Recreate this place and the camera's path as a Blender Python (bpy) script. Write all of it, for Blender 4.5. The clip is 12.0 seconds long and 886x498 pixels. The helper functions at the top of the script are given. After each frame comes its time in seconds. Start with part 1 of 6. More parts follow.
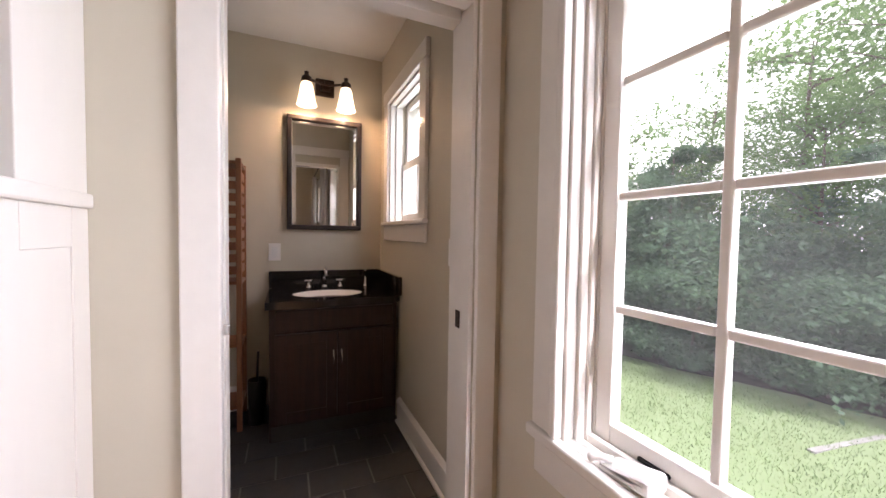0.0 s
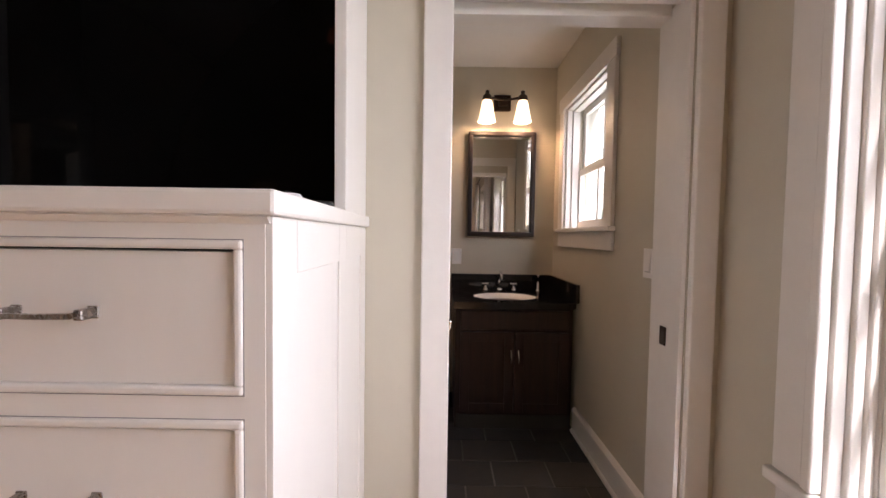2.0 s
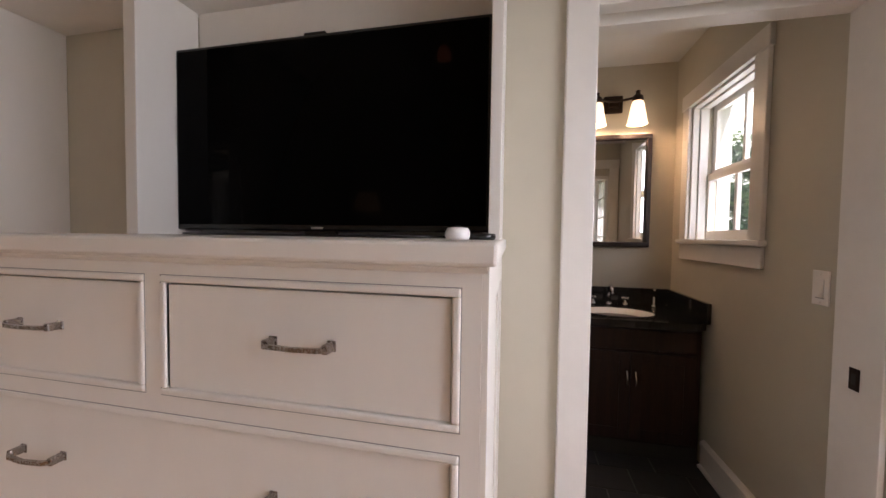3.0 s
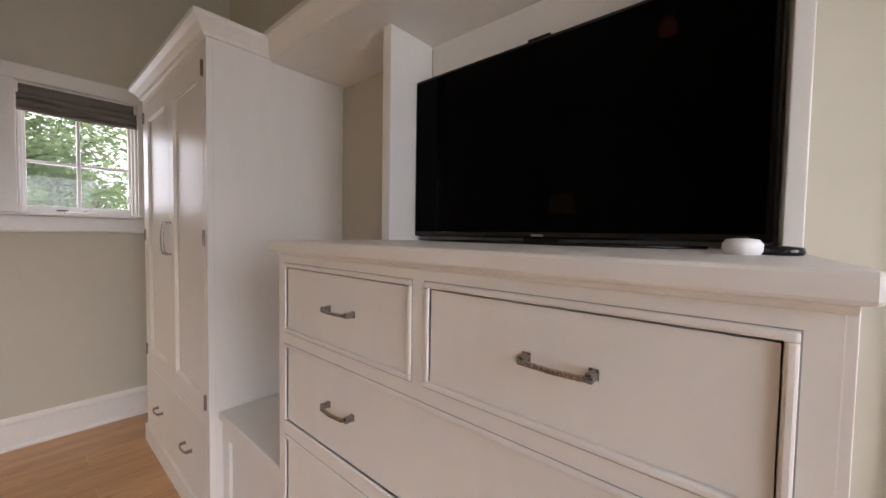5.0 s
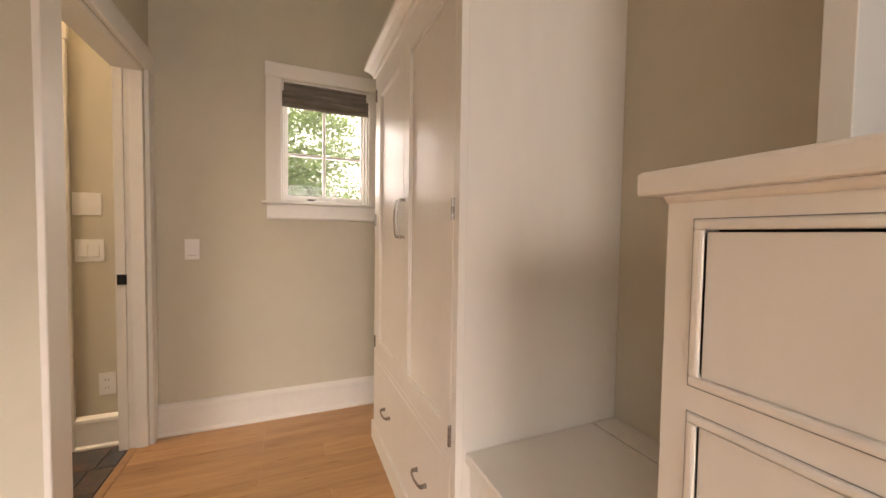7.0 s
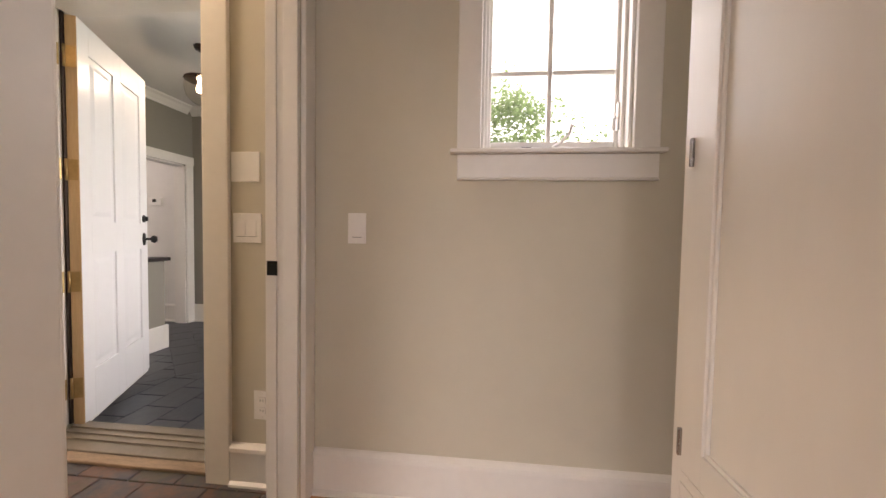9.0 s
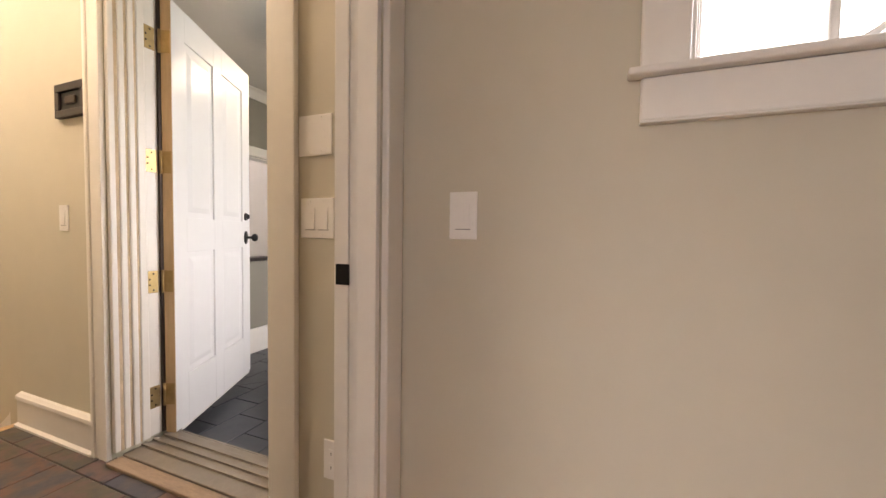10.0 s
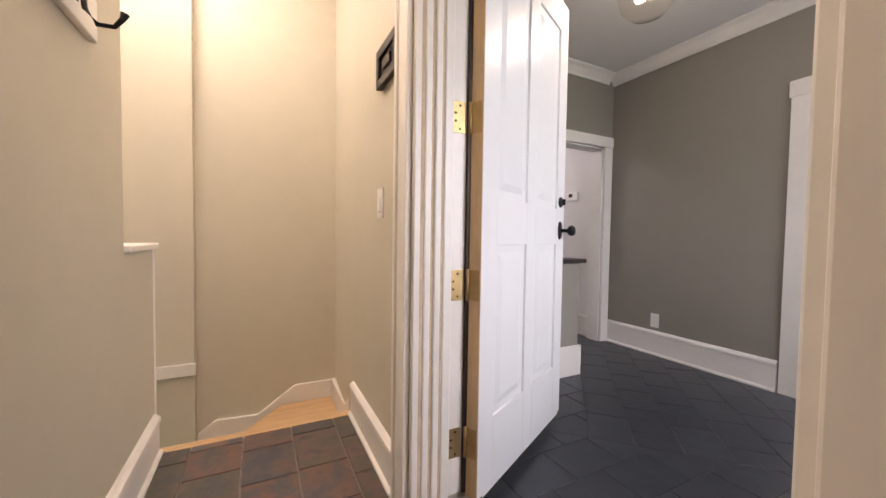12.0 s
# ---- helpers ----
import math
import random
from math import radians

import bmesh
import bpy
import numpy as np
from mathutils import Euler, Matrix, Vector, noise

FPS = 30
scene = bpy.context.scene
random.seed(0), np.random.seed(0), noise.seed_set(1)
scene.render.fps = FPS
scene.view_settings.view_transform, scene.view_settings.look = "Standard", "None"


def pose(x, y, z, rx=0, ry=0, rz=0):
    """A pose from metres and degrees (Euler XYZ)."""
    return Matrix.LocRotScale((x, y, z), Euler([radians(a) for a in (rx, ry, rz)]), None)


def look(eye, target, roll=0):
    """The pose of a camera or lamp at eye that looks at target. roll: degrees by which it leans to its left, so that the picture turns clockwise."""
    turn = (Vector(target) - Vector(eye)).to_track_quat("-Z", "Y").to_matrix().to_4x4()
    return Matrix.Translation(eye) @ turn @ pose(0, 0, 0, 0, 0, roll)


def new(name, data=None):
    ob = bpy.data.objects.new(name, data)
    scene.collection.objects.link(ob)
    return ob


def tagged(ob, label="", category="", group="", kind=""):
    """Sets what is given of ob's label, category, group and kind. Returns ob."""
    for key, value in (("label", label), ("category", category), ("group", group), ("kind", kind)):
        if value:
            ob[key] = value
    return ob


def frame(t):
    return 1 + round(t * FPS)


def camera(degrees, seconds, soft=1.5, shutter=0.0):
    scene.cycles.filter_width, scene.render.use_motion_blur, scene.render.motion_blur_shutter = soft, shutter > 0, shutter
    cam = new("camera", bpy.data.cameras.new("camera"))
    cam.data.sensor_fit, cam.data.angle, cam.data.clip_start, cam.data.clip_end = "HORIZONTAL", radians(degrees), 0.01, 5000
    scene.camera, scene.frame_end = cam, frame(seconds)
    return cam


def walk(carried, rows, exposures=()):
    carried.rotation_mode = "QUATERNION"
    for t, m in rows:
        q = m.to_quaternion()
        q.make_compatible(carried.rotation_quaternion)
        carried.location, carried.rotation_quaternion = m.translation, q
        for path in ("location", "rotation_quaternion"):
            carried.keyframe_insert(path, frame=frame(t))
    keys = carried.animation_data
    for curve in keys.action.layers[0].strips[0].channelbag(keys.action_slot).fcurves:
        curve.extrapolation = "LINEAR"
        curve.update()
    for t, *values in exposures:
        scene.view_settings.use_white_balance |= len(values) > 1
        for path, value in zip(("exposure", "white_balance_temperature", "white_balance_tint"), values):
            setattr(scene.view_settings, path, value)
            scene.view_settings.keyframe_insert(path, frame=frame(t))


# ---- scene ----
cam = camera(101.10, 12.0)
PATH = [
    (0.0, -0.0375, 0.0228, 1.1378, -23.400, -2.150, 0.889),
    (0.5, -0.0651, 0.0128, 1.1352, -17.926, -2.158, 0.879),
    (1.0, -0.0894, 0.0072, 1.1339, -12.248, -2.086, 0.873),
    (1.5, -0.1319, -0.0038, 1.1435, -6.087, -2.165, 0.873),
    (2.0, -0.1941, -0.0167, 1.1613, 0.189, -2.106, 0.838),
    (2.5, -0.2740, -0.0352, 1.1917, 6.388, -2.274, 0.963),
    (3.0, -0.3588, -0.0400, 1.2197, 12.514, -2.079, 0.804),
    (3.2, -0.3794, -0.0325, 1.2306, 14.859, -2.220, 0.912),
    (4.8, -0.4598, -0.0457, 1.2404, 37.891, -2.255, 0.851),
    (5.0, -0.4701, -0.0478, 1.2362, 40.747, -2.327, 0.924),
    (5.5, -0.5589, -0.0483, 1.2050, 48.090, -2.486, 0.907),
    (6.0, -0.7357, -0.0458, 1.1760, 54.692, -2.310, 0.911),
    (6.5, -0.9288, -0.0383, 1.1529, 60.970, -2.370, 0.912),
    (7.0, -1.1670, -0.0021, 1.1306, 67.289, -2.191, 0.834),
    (7.2, -1.2599, 0.0070, 1.1173, 70.125, -2.224, 0.801),
    (8.8, -2.1800, -0.0130, 1.0515, 93.481, -2.530, 0.888),
    (9.0, -2.2457, -0.0395, 1.0151, 96.054, -2.346, 0.979),
    (9.5, -2.4985, -0.1297, 0.9957, 103.643, -2.062, 0.902),
    (10.0, -2.7322, -0.2273, 0.9845, 111.385, -2.274, 0.835),
    (10.5, -2.9299, -0.3501, 0.9547, 120.639, -2.435, 0.793),
    (11.0, -3.0613, -0.5631, 0.9434, 131.279, -2.106, 0.805),
    (11.5, -3.1386, -0.7757, 0.9322, 142.112, -2.214, 0.815),
    (12.0, -3.2113, -1.0146, 0.9100, 153.178, -2.040, 0.851),
]
walk(cam, [(t, pose(x, y, z, 90 + pitch, -roll, yaw)) for t, x, y, z, yaw, pitch, roll in PATH],
     exposures=[
         (0.0, 0.9, 6050, 25), (1.5, 0.82, 6150, 25), (3.0, 0.4, 6200, 23), (5.0, 0.55, 6050, 19), (5.5, 0.7, 6350, 19), (6.5, 0.98, 6850, 20), (7.0, 1.0, 7450, 21), (9.0, 0.85, 6750, 23), (10.0, 0.95, 6700, 22), (10.5, 0.98, 6750, 22), (11.0, 1.0, 6900, 26), (11.5, 0.9, 6550, 28), (12.0, 0.88, 6100, 26)])

# ---- world, sun and large lights ----
world = bpy.data.worlds.new("sky")
scene.world = world
world.use_nodes = True
wn = world.node_tree
sky = wn.nodes.new("ShaderNodeTexSky")
sky.sky_type, sky.sun_disc, sky.sun_elevation, sky.sun_rotation = "NISHITA", False, radians(47), radians(166)
sky.air_density, sky.dust_density, sky.ozone_density = 1.0, 8.0, 1.0
haze = wn.nodes.new("ShaderNodeHueSaturation")
haze.inputs["Saturation"].default_value = 0.08
wn.links.new(sky.outputs[0], haze.inputs["Color"])
wn.links.new(haze.outputs[0], wn.nodes["Background"].inputs[0])
wn.nodes["Background"].inputs[1].default_value = 0.15


def lamp(name, kind, energy, colour, m, size=None, size_y=None, spread=None):
    data = bpy.data.lights.new(name, kind)
    data.energy, data.color = energy, colour
    if kind == "AREA":
        data.shape, data.size, data.size_y = "RECTANGLE", size, size_y
        if spread:
            data.spread = radians(spread)
    elif kind == "SUN":
        data.angle = radians(size)
    elif size:
        data.shadow_soft_size = size
    ob = new(name, data)
    ob.matrix_world = m
    return ob


lamp("sun", "SUN", 4.2, (1.0, 0.95, 0.88), look((2, -8, 9), (0, 0, 0)), 4)
DAY = (0.98, 0.99, 1.0)
lamp("daylight_bedroom", "AREA", 12.5, DAY, look((0.79, 0.146, 1.35), (-0.8, 0.12, 0.80)), 1.08, 1.25, 150)
# added in the unseen second window, tilted so the floor bounces light up
lamp("daylight_bedroom_south", "AREA", 25, DAY, look((0.79, -1.75, 1.40), (-0.35, -1.25, 0.0)), 1.5, 1.3, 95)
lamp("daylight_bath", "AREA", 2.2, DAY, look((0.76, 2.1, 1.6), (-1, 2.1, 1.5)), 0.5, 0.75)
lamp("daylight_west", "AREA", 2.0, DAY, look((-3.76, 0.2, 1.64), (0, 0.2, 1.4)), 0.4, 0.5)
# added day-coloured fill, set outside an unseen opening in the north wall
lamp("mudroom_day_fill", "AREA", 8.5, (0.84, 0.92, 1.0), look((-5.0, -0.15, 1.4), (-5.0, -2, 1.0)), 1.4, 1.3)
WARM = (1.0, 0.63, 0.33)
# added overhead fill for the stair walls; no fixture is known there
lamp("stair_fill", "AREA", 17, (1.0, 0.86, 0.67), look((-2.7, -3.04, 2.88), (-2.7, -3.04, 0)), 0.4, 0.4)
lamp("hall_ceiling_panel", "AREA", 11.5, (1.0, 0.81, 0.56), look((-3.24, -2.05, 2.88), (-3.24, -2.05, 0)), 0.35, 0.35)
# added fill that brightens the far room, not a known bulb
lamp("far_room_fill", "POINT", 14, (1.0, 0.93, 0.84), pose(-5.0, -4.6, 2.2), 0.1)
lamp("floor_lamp_bulb", "POINT", 1.6, WARM, pose(-2.2, -2.2, 1.60), 0.04)
lamp("sconce_bulb", "POINT", 3.4, WARM, pose(0.089, 2.535, 1.97), 0.03)
lamp("sconce_bulb", "POINT", 3.4, WARM, pose(0.334, 2.535, 1.97), 0.03)
lamp("mudroom_bulb", "POINT", 5, (1.0, 0.82, 0.6), pose(-4.87, -2.17, 2.05), 0.04)

# ---- materials ----


def material(name, base=(0.5, 0.5, 0.5), rough=0.5, metal=0.0, vary=0.0, scale=6.0, bump=0.0, bump_scale=120.0, spec=0.5, stretch=(1, 1, 1), tone=None, per_object=0.0, per_island=0.0, coat=0.0):
    """A surface with two scales of colour variation and a fine relief."""
    m = bpy.data.materials.new(name)
    m.use_nodes = True
    n, l = m.node_tree.nodes, m.node_tree.links
    b = n["Principled BSDF"]
    b.inputs["Base Color"].default_value = (*base, 1)
    b.inputs["Roughness"].default_value, b.inputs["Metallic"].default_value = rough, metal
    b.inputs["Specular IOR Level"].default_value = spec
    b.inputs["Coat Weight"].default_value = coat
    co = n.new("ShaderNodeTexCoord")
    mp = n.new("ShaderNodeMapping")
    mp.inputs["Scale"].default_value = stretch
    l.new(co.outputs["Object"], mp.inputs["Vector"])
    vec = mp.outputs[0]
    if per_object:
        info = n.new("ShaderNodeObjectInfo")
        add = n.new("ShaderNodeVectorMath")
        add.operation = "MULTIPLY_ADD"
        l.new(info.outputs["Random"], add.inputs[0])
        add.inputs[1].default_value = (37, 53, 29)
        l.new(vec, add.inputs[2])
        vec = add.outputs[0]
    if vary or tone:
        big, small = n.new("ShaderNodeTexNoise"), n.new("ShaderNodeTexNoise")
        big.inputs["Scale"].default_value, small.inputs["Scale"].default_value = scale, scale * 7
        big.inputs["Detail"].default_value = small.inputs["Detail"].default_value = 5
        l.new(vec, big.inputs["Vector"]), l.new(vec, small.inputs["Vector"])
        mixed = n.new("ShaderNodeMix")
        mixed.inputs[0].default_value = 0.4
        l.new(big.outputs["Fac"], mixed.inputs[2]), l.new(small.outputs["Fac"], mixed.inputs[3])
        ramp = n.new("ShaderNodeValToRGB")
        lo = tone or tuple(max(0, c * (1 - vary)) for c in base)
        hi = base if tone else tuple(min(1, c * (1 + vary)) for c in base)
        ramp.color_ramp.elements[0].position, ramp.color_ramp.elements[1].position = 0.36, 0.64
        ramp.color_ramp.elements[0].color, ramp.color_ramp.elements[1].color = (*lo, 1), (*hi, 1)
        l.new(mixed.outputs[0], ramp.inputs[0])
        out = ramp.outputs[0]
        if per_object or per_island:
            hsv = n.new("ShaderNodeHueSaturation")
            rng = n.new("ShaderNodeMapRange")
            if per_island:
                geo = n.new("ShaderNodeNewGeometry")
                l.new(geo.outputs["Random Per Island"], rng.inputs[0])
            else:
                l.new(info.outputs["Random"], rng.inputs[0])
            k = per_object or per_island
            rng.inputs[3].default_value, rng.inputs[4].default_value = 1 - k, 1 + k
            l.new(rng.outputs[0], hsv.inputs["Value"]), l.new(out, hsv.inputs["Color"])
            out = hsv.outputs[0]
        l.new(out, b.inputs["Base Color"])
        rr = n.new("ShaderNodeMapRange")
        rr.inputs[3].default_value, rr.inputs[4].default_value = max(0.02, rough - 0.07), min(1, rough + 0.07)
        l.new(small.outputs["Fac"], rr.inputs[0]), l.new(rr.outputs[0], b.inputs["Roughness"])
    if bump:
        tex, bp = n.new("ShaderNodeTexNoise"), n.new("ShaderNodeBump")
        tex.inputs["Scale"].default_value, tex.inputs["Detail"].default_value = bump_scale, 4
        bp.inputs["Strength"].default_value, bp.inputs["Distance"].default_value = bump, 0.004
        l.new(vec, tex.inputs["Vector"]), l.new(tex.outputs["Fac"], bp.inputs["Height"]), l.new(bp.outputs[0], b.inputs["Normal"])
    return m


def glowing(name, colour, strength):
    m = material(name, (0.9, 0.88, 0.84), 0.35)
    b = m.node_tree.nodes["Principled BSDF"]
    b.inputs["Emission Color"].default_value, b.inputs["Emission Strength"].default_value = (*colour, 1), strength
    return m


def slate(name, tints, rough=0.45, bump=0.5, wander=1.1):
    """Cleft slate whose pieces each take their own tint."""
    m = material(name, tints[0], rough, bump=bump, bump_scale=14, per_object=0.3, vary=0.3, scale=5)
    n, l = m.node_tree.nodes, m.node_tree.links
    ramp = n.new("ShaderNodeValToRGB")
    while len(ramp.color_ramp.elements) < len(tints):
        ramp.color_ramp.elements.new(0.5)
    for i, c in enumerate(tints):
        ramp.color_ramp.elements[i].position, ramp.color_ramp.elements[i].color = i / (len(tints) - 1), (*c, 1)
    info, tex, co, mr = n.new("ShaderNodeObjectInfo"), n.new("ShaderNodeTexNoise"), n.new("ShaderNodeTexCoord"), n.new("ShaderNodeMath")
    off = n.new("ShaderNodeVectorMath")
    off.operation = "MULTIPLY_ADD"
    off.inputs[1].default_value = (31, 47, 11)
    l.new(info.outputs["Random"], off.inputs[0]), l.new(co.outputs["Object"], off.inputs[2]), l.new(off.outputs[0], tex.inputs["Vector"])
    tex.inputs["Scale"].default_value, tex.inputs["Detail"].default_value, tex.inputs["Roughness"].default_value = 9, 7, 0.65
    mr.operation = "MULTIPLY_ADD"
    mr.inputs[1].default_value, mr.inputs[2].default_value = wander, -0.5 * wander
    l.new(tex.outputs["Fac"], mr.inputs[0])
    plus = n.new("ShaderNodeMath")
    plus.use_clamp = True
    l.new(info.outputs["Random"], plus.inputs[0]), l.new(mr.outputs[0], plus.inputs[1]), l.new(plus.outputs[0], ramp.inputs[0])
    l.new(ramp.outputs[0], n["Principled BSDF"].inputs["Base Color"])
    return m


def clear_glass(name, tint=(1, 1, 1), mix=0.06, veil=0.0):
    """A thin pane: mostly clear, with a faint gloss."""
    m = bpy.data.materials.new(name)
    m.use_nodes = True
    n, l = m.node_tree.nodes, m.node_tree.links
    n.remove(n["Principled BSDF"])
    tr, gl, mx, fr = n.new("ShaderNodeBsdfTransparent"), n.new("ShaderNodeBsdfGlossy"), n.new("ShaderNodeMixShader"), n.new("ShaderNodeLayerWeight")
    tr.inputs[0].default_value, gl.inputs["Roughness"].default_value, fr.inputs[0].default_value = (*tint, 1), 0.02, 0.5
    pw, ma = n.new("ShaderNodeMath"), n.new("ShaderNodeMath")
    pw.operation, ma.operation = "POWER", "MULTIPLY_ADD"
    pw.inputs[1].default_value, ma.inputs[1].default_value, ma.inputs[2].default_value = 5.0, 0.6, mix * 0.4
    l.new(fr.outputs["Facing"], pw.inputs[0]), l.new(pw.outputs[0], ma.inputs[0]), l.new(ma.outputs[0], mx.inputs[0]), l.new(tr.outputs[0], mx.inputs[1]), l.new(gl.outputs[0], mx.inputs[2])
    out = mx.outputs[0]
    # milky layer stands for smudges on the pane and haze over the view
    if veil:
        tl, md, tex, rng, co = n.new("ShaderNodeBsdfTranslucent"), n.new("ShaderNodeMixShader"), n.new("ShaderNodeTexNoise"), n.new("ShaderNodeMapRange"), n.new("ShaderNodeTexCoord")
        tl.inputs[0].default_value = (0.85, 0.86, 0.86, 1)
        tex.inputs["Scale"].default_value, tex.inputs["Detail"].default_value = 7, 6
        rng.inputs[3].default_value, rng.inputs[4].default_value = veil * 0.4, veil * 1.6
        l.new(co.outputs["Object"], tex.inputs["Vector"]), l.new(tex.outputs["Fac"], rng.inputs[0]), l.new(rng.outputs[0], md.inputs[0])
        l.new(out, md.inputs[1]), l.new(tl.outputs[0], md.inputs[2])
        out = md.outputs[0]
    l.new(out, n["Material Output"].inputs[0])
    return m


def leafy(name, base, vary):
    m = material(name, base, 0.8, vary=0.25, scale=0.8, per_island=vary, spec=0.12)
    m.node_tree.nodes["Principled BSDF"].inputs["Transmission Weight"].default_value = 0.0
    n, l = m.node_tree.nodes, m.node_tree.links
    tl, mx = n.new("ShaderNodeBsdfTranslucent"), n.new("ShaderNodeMixShader")
    tl.inputs[0].default_value, mx.inputs[0].default_value = (base[0] * 1.45, base[1] * 1.45, base[2] * 1.2, 1), 0.5
    l.new(n["Principled BSDF"].outputs[0], mx.inputs[1]), l.new(tl.outputs[0], mx.inputs[2]), l.new(mx.outputs[0], n["Material Output"].inputs[0])
    return m


PAINT = material("wall_paint_beige", (0.586, 0.542, 0.438), 0.62, vary=0.03, scale=1.5, bump=0.035, bump_scale=260)
PAINT_GREY = material("wall_paint_grey", (0.275, 0.255, 0.215), 0.6, vary=0.03, scale=1.5, bump=0.035, bump_scale=260)
CEILING = material("ceiling_paint", (0.80, 0.78, 0.75), 0.75, vary=0.02, scale=2, bump=0.1, bump_scale=220)
TRIM = material("trim_paint_white", (0.80, 0.77, 0.72), 0.32, vary=0.025, scale=4, bump=0.04, bump_scale=90)
CABINET = material("cabinet_paint_white", (0.80, 0.765, 0.705), 0.36, vary=0.025, scale=3, bump=0.05, bump_scale=70, stretch=(1, 1, 0.25))
# near-black standing for shade in gaps and holes; also colours a display
GAP = material("shadow_gap", (0.05, 0.045, 0.04), 0.8, vary=0.1)
OAK = material("oak_floor", (0.53, 0.31, 0.15), 0.3, tone=(0.37, 0.20, 0.09), scale=1.9, bump=0.05, bump_scale=60, stretch=(7, 0.6, 7), per_object=0.1)
OAK_TREAD = material("oak_tread", (0.62, 0.42, 0.22), 0.3, tone=(0.50, 0.31, 0.15), scale=4, bump=0.06, stretch=(0.6, 6, 6))
SUBFLOOR = material("subfloor", (0.06, 0.04, 0.03), 0.9, vary=0.2)
GROUT = material("grout_dark", (0.21, 0.19, 0.175), 0.9, vary=0.2, scale=20, bump=0.3)
GROUT_BLUE = material("grout_blue_grey", (0.09, 0.092, 0.10), 0.85, vary=0.2, scale=20, bump=0.3)
GROUT_PALE = material("grout_grey", (0.17, 0.16, 0.15), 0.9, vary=0.2, scale=20, bump=0.3)
SLATE_HALL = slate("slate_multicolour", [(0.058, 0.06, 0.072), (0.095, 0.076, 0.07), (0.155, 0.085, 0.06), (0.066, 0.066, 0.072), (0.09, 0.082, 0.058), (0.135, 0.085, 0.077), (0.05, 0.055, 0.064)], 0.34, 0.6, 1.5)
SLATE_BATH = slate("slate_bath", [(0.035, 0.036, 0.04), (0.05, 0.045, 0.04), (0.045, 0.047, 0.05), (0.06, 0.052, 0.045)], 0.5)
SLATE_GREY = slate("slate_blue_grey", [(0.027, 0.032, 0.042), (0.038, 0.043, 0.055), (0.031, 0.035, 0.045), (0.044, 0.049, 0.059)], 0.33, 0.35)
GRANITE = material("black_granite", (0.012, 0.012, 0.013), 0.08, tone=(0.004, 0.004, 0.005), scale=60, spec=0.6)
ESPRESSO = material("espresso_wood", (0.045, 0.018, 0.012), 0.38, tone=(0.02, 0.008, 0.006), scale=5, stretch=(6, 6, 0.5), bump=0.05)
DARKFRAME = material("dark_wood_frame", (0.014, 0.008, 0.007), 0.42, vary=0.3, scale=9)
CHERRY = material("cherry_rack_wood", (0.30, 0.13, 0.06), 0.45, tone=(0.2, 0.08, 0.035), scale=6, stretch=(5, 5, 0.6), bump=0.05)
NICKEL = material("brushed_nickel", (0.33, 0.30, 0.275), 0.27, 1.0, vary=0.08, scale=40)
CHROME = material("chrome", (0.8, 0.8, 0.8), 0.07, 1.0)
BRASS = material("brass", (0.42, 0.30, 0.14), 0.4, 1.0, vary=0.12, scale=30)
BRONZE = material("dark_bronze", (0.045, 0.03, 0.022), 0.4, 0.7, vary=0.2, scale=20)
BLACKMETAL = material("black_metal", (0.012, 0.012, 0.012), 0.4, 0.5, vary=0.2, scale=20)
PORCELAIN = material("porcelain", (0.85, 0.85, 0.83), 0.08)
PLATE = material("plate_plastic_white", (0.86, 0.84, 0.81), 0.3, vary=0.015, scale=20)
SCREEN = material("tv_glass_black", (0.0012, 0.0012, 0.0012), 0.05, spec=0.035)
# grey for shade lines at bead grooves and rocker edges
SEAM_SHADE = material("seam_shade_grey", (0.3, 0.29, 0.275), 0.6, vary=0.05)
TVPLASTIC = material("tv_plastic_black", (0.008, 0.008, 0.008), 0.25)
SILVER = material("silver_plastic", (0.5, 0.5, 0.5), 0.35, 0.6)
SHADE_CLOTH = material("grey_brown_linen", (0.215, 0.19, 0.155), 0.85, vary=0.22, scale=14, bump=0.5, bump_scale=420, stretch=(1, 0.4, 3))
CURTAIN = material("white_curtain", (0.78, 0.76, 0.73), 0.8, vary=0.04, scale=8, bump=0.2, bump_scale=300)
MIRROR = material("mirror_silver", (0.88, 0.88, 0.87), 0.015, 1.0)
GLASS = clear_glass("window_glass", veil=0.007)
JAR = clear_glass("lamp_glass", (0.96, 0.94, 0.9))
LIT_SHADE = glowing("lit_frosted_shade", (1.0, 0.70, 0.40), 1.5)
LIT_BULB = glowing("lit_bulb", (1.0, 0.72, 0.42), 14.0)
LIT_LINEN = glowing("lit_linen_shade", (1.0, 0.5, 0.2), 0.5)
PRIMER = material("unpainted_pine_edge", (0.62, 0.45, 0.26), 0.55, tone=(0.5, 0.35, 0.19), scale=6, stretch=(6, 6, 0.5))
# tan that puts the brown shade of the jamb grooves into colour
GROOVE_TAN = material("tan_groove_shade", (0.60, 0.47, 0.32), 0.7, vary=0.15, scale=20)
WORN = material("scuffed_sill_wood", (0.33, 0.24, 0.165), 0.6, tone=(0.2, 0.14, 0.095), scale=9, stretch=(4, 0.6, 4), bump=0.2)
ALUMINIUM = material("sill_aluminium", (0.30, 0.26, 0.21), 0.4, 0.7, vary=0.1, scale=10)
DOORPAINT = material("door_paint_white", (0.82, 0.82, 0.82), 0.34, vary=0.015, scale=3, bump=0.02, bump_scale=160)
BARK = material("bark", (0.13, 0.10, 0.08), 0.9, tone=(0.06, 0.045, 0.035), scale=8, bump=0.9, bump_scale=18, stretch=(3, 3, 0.5))
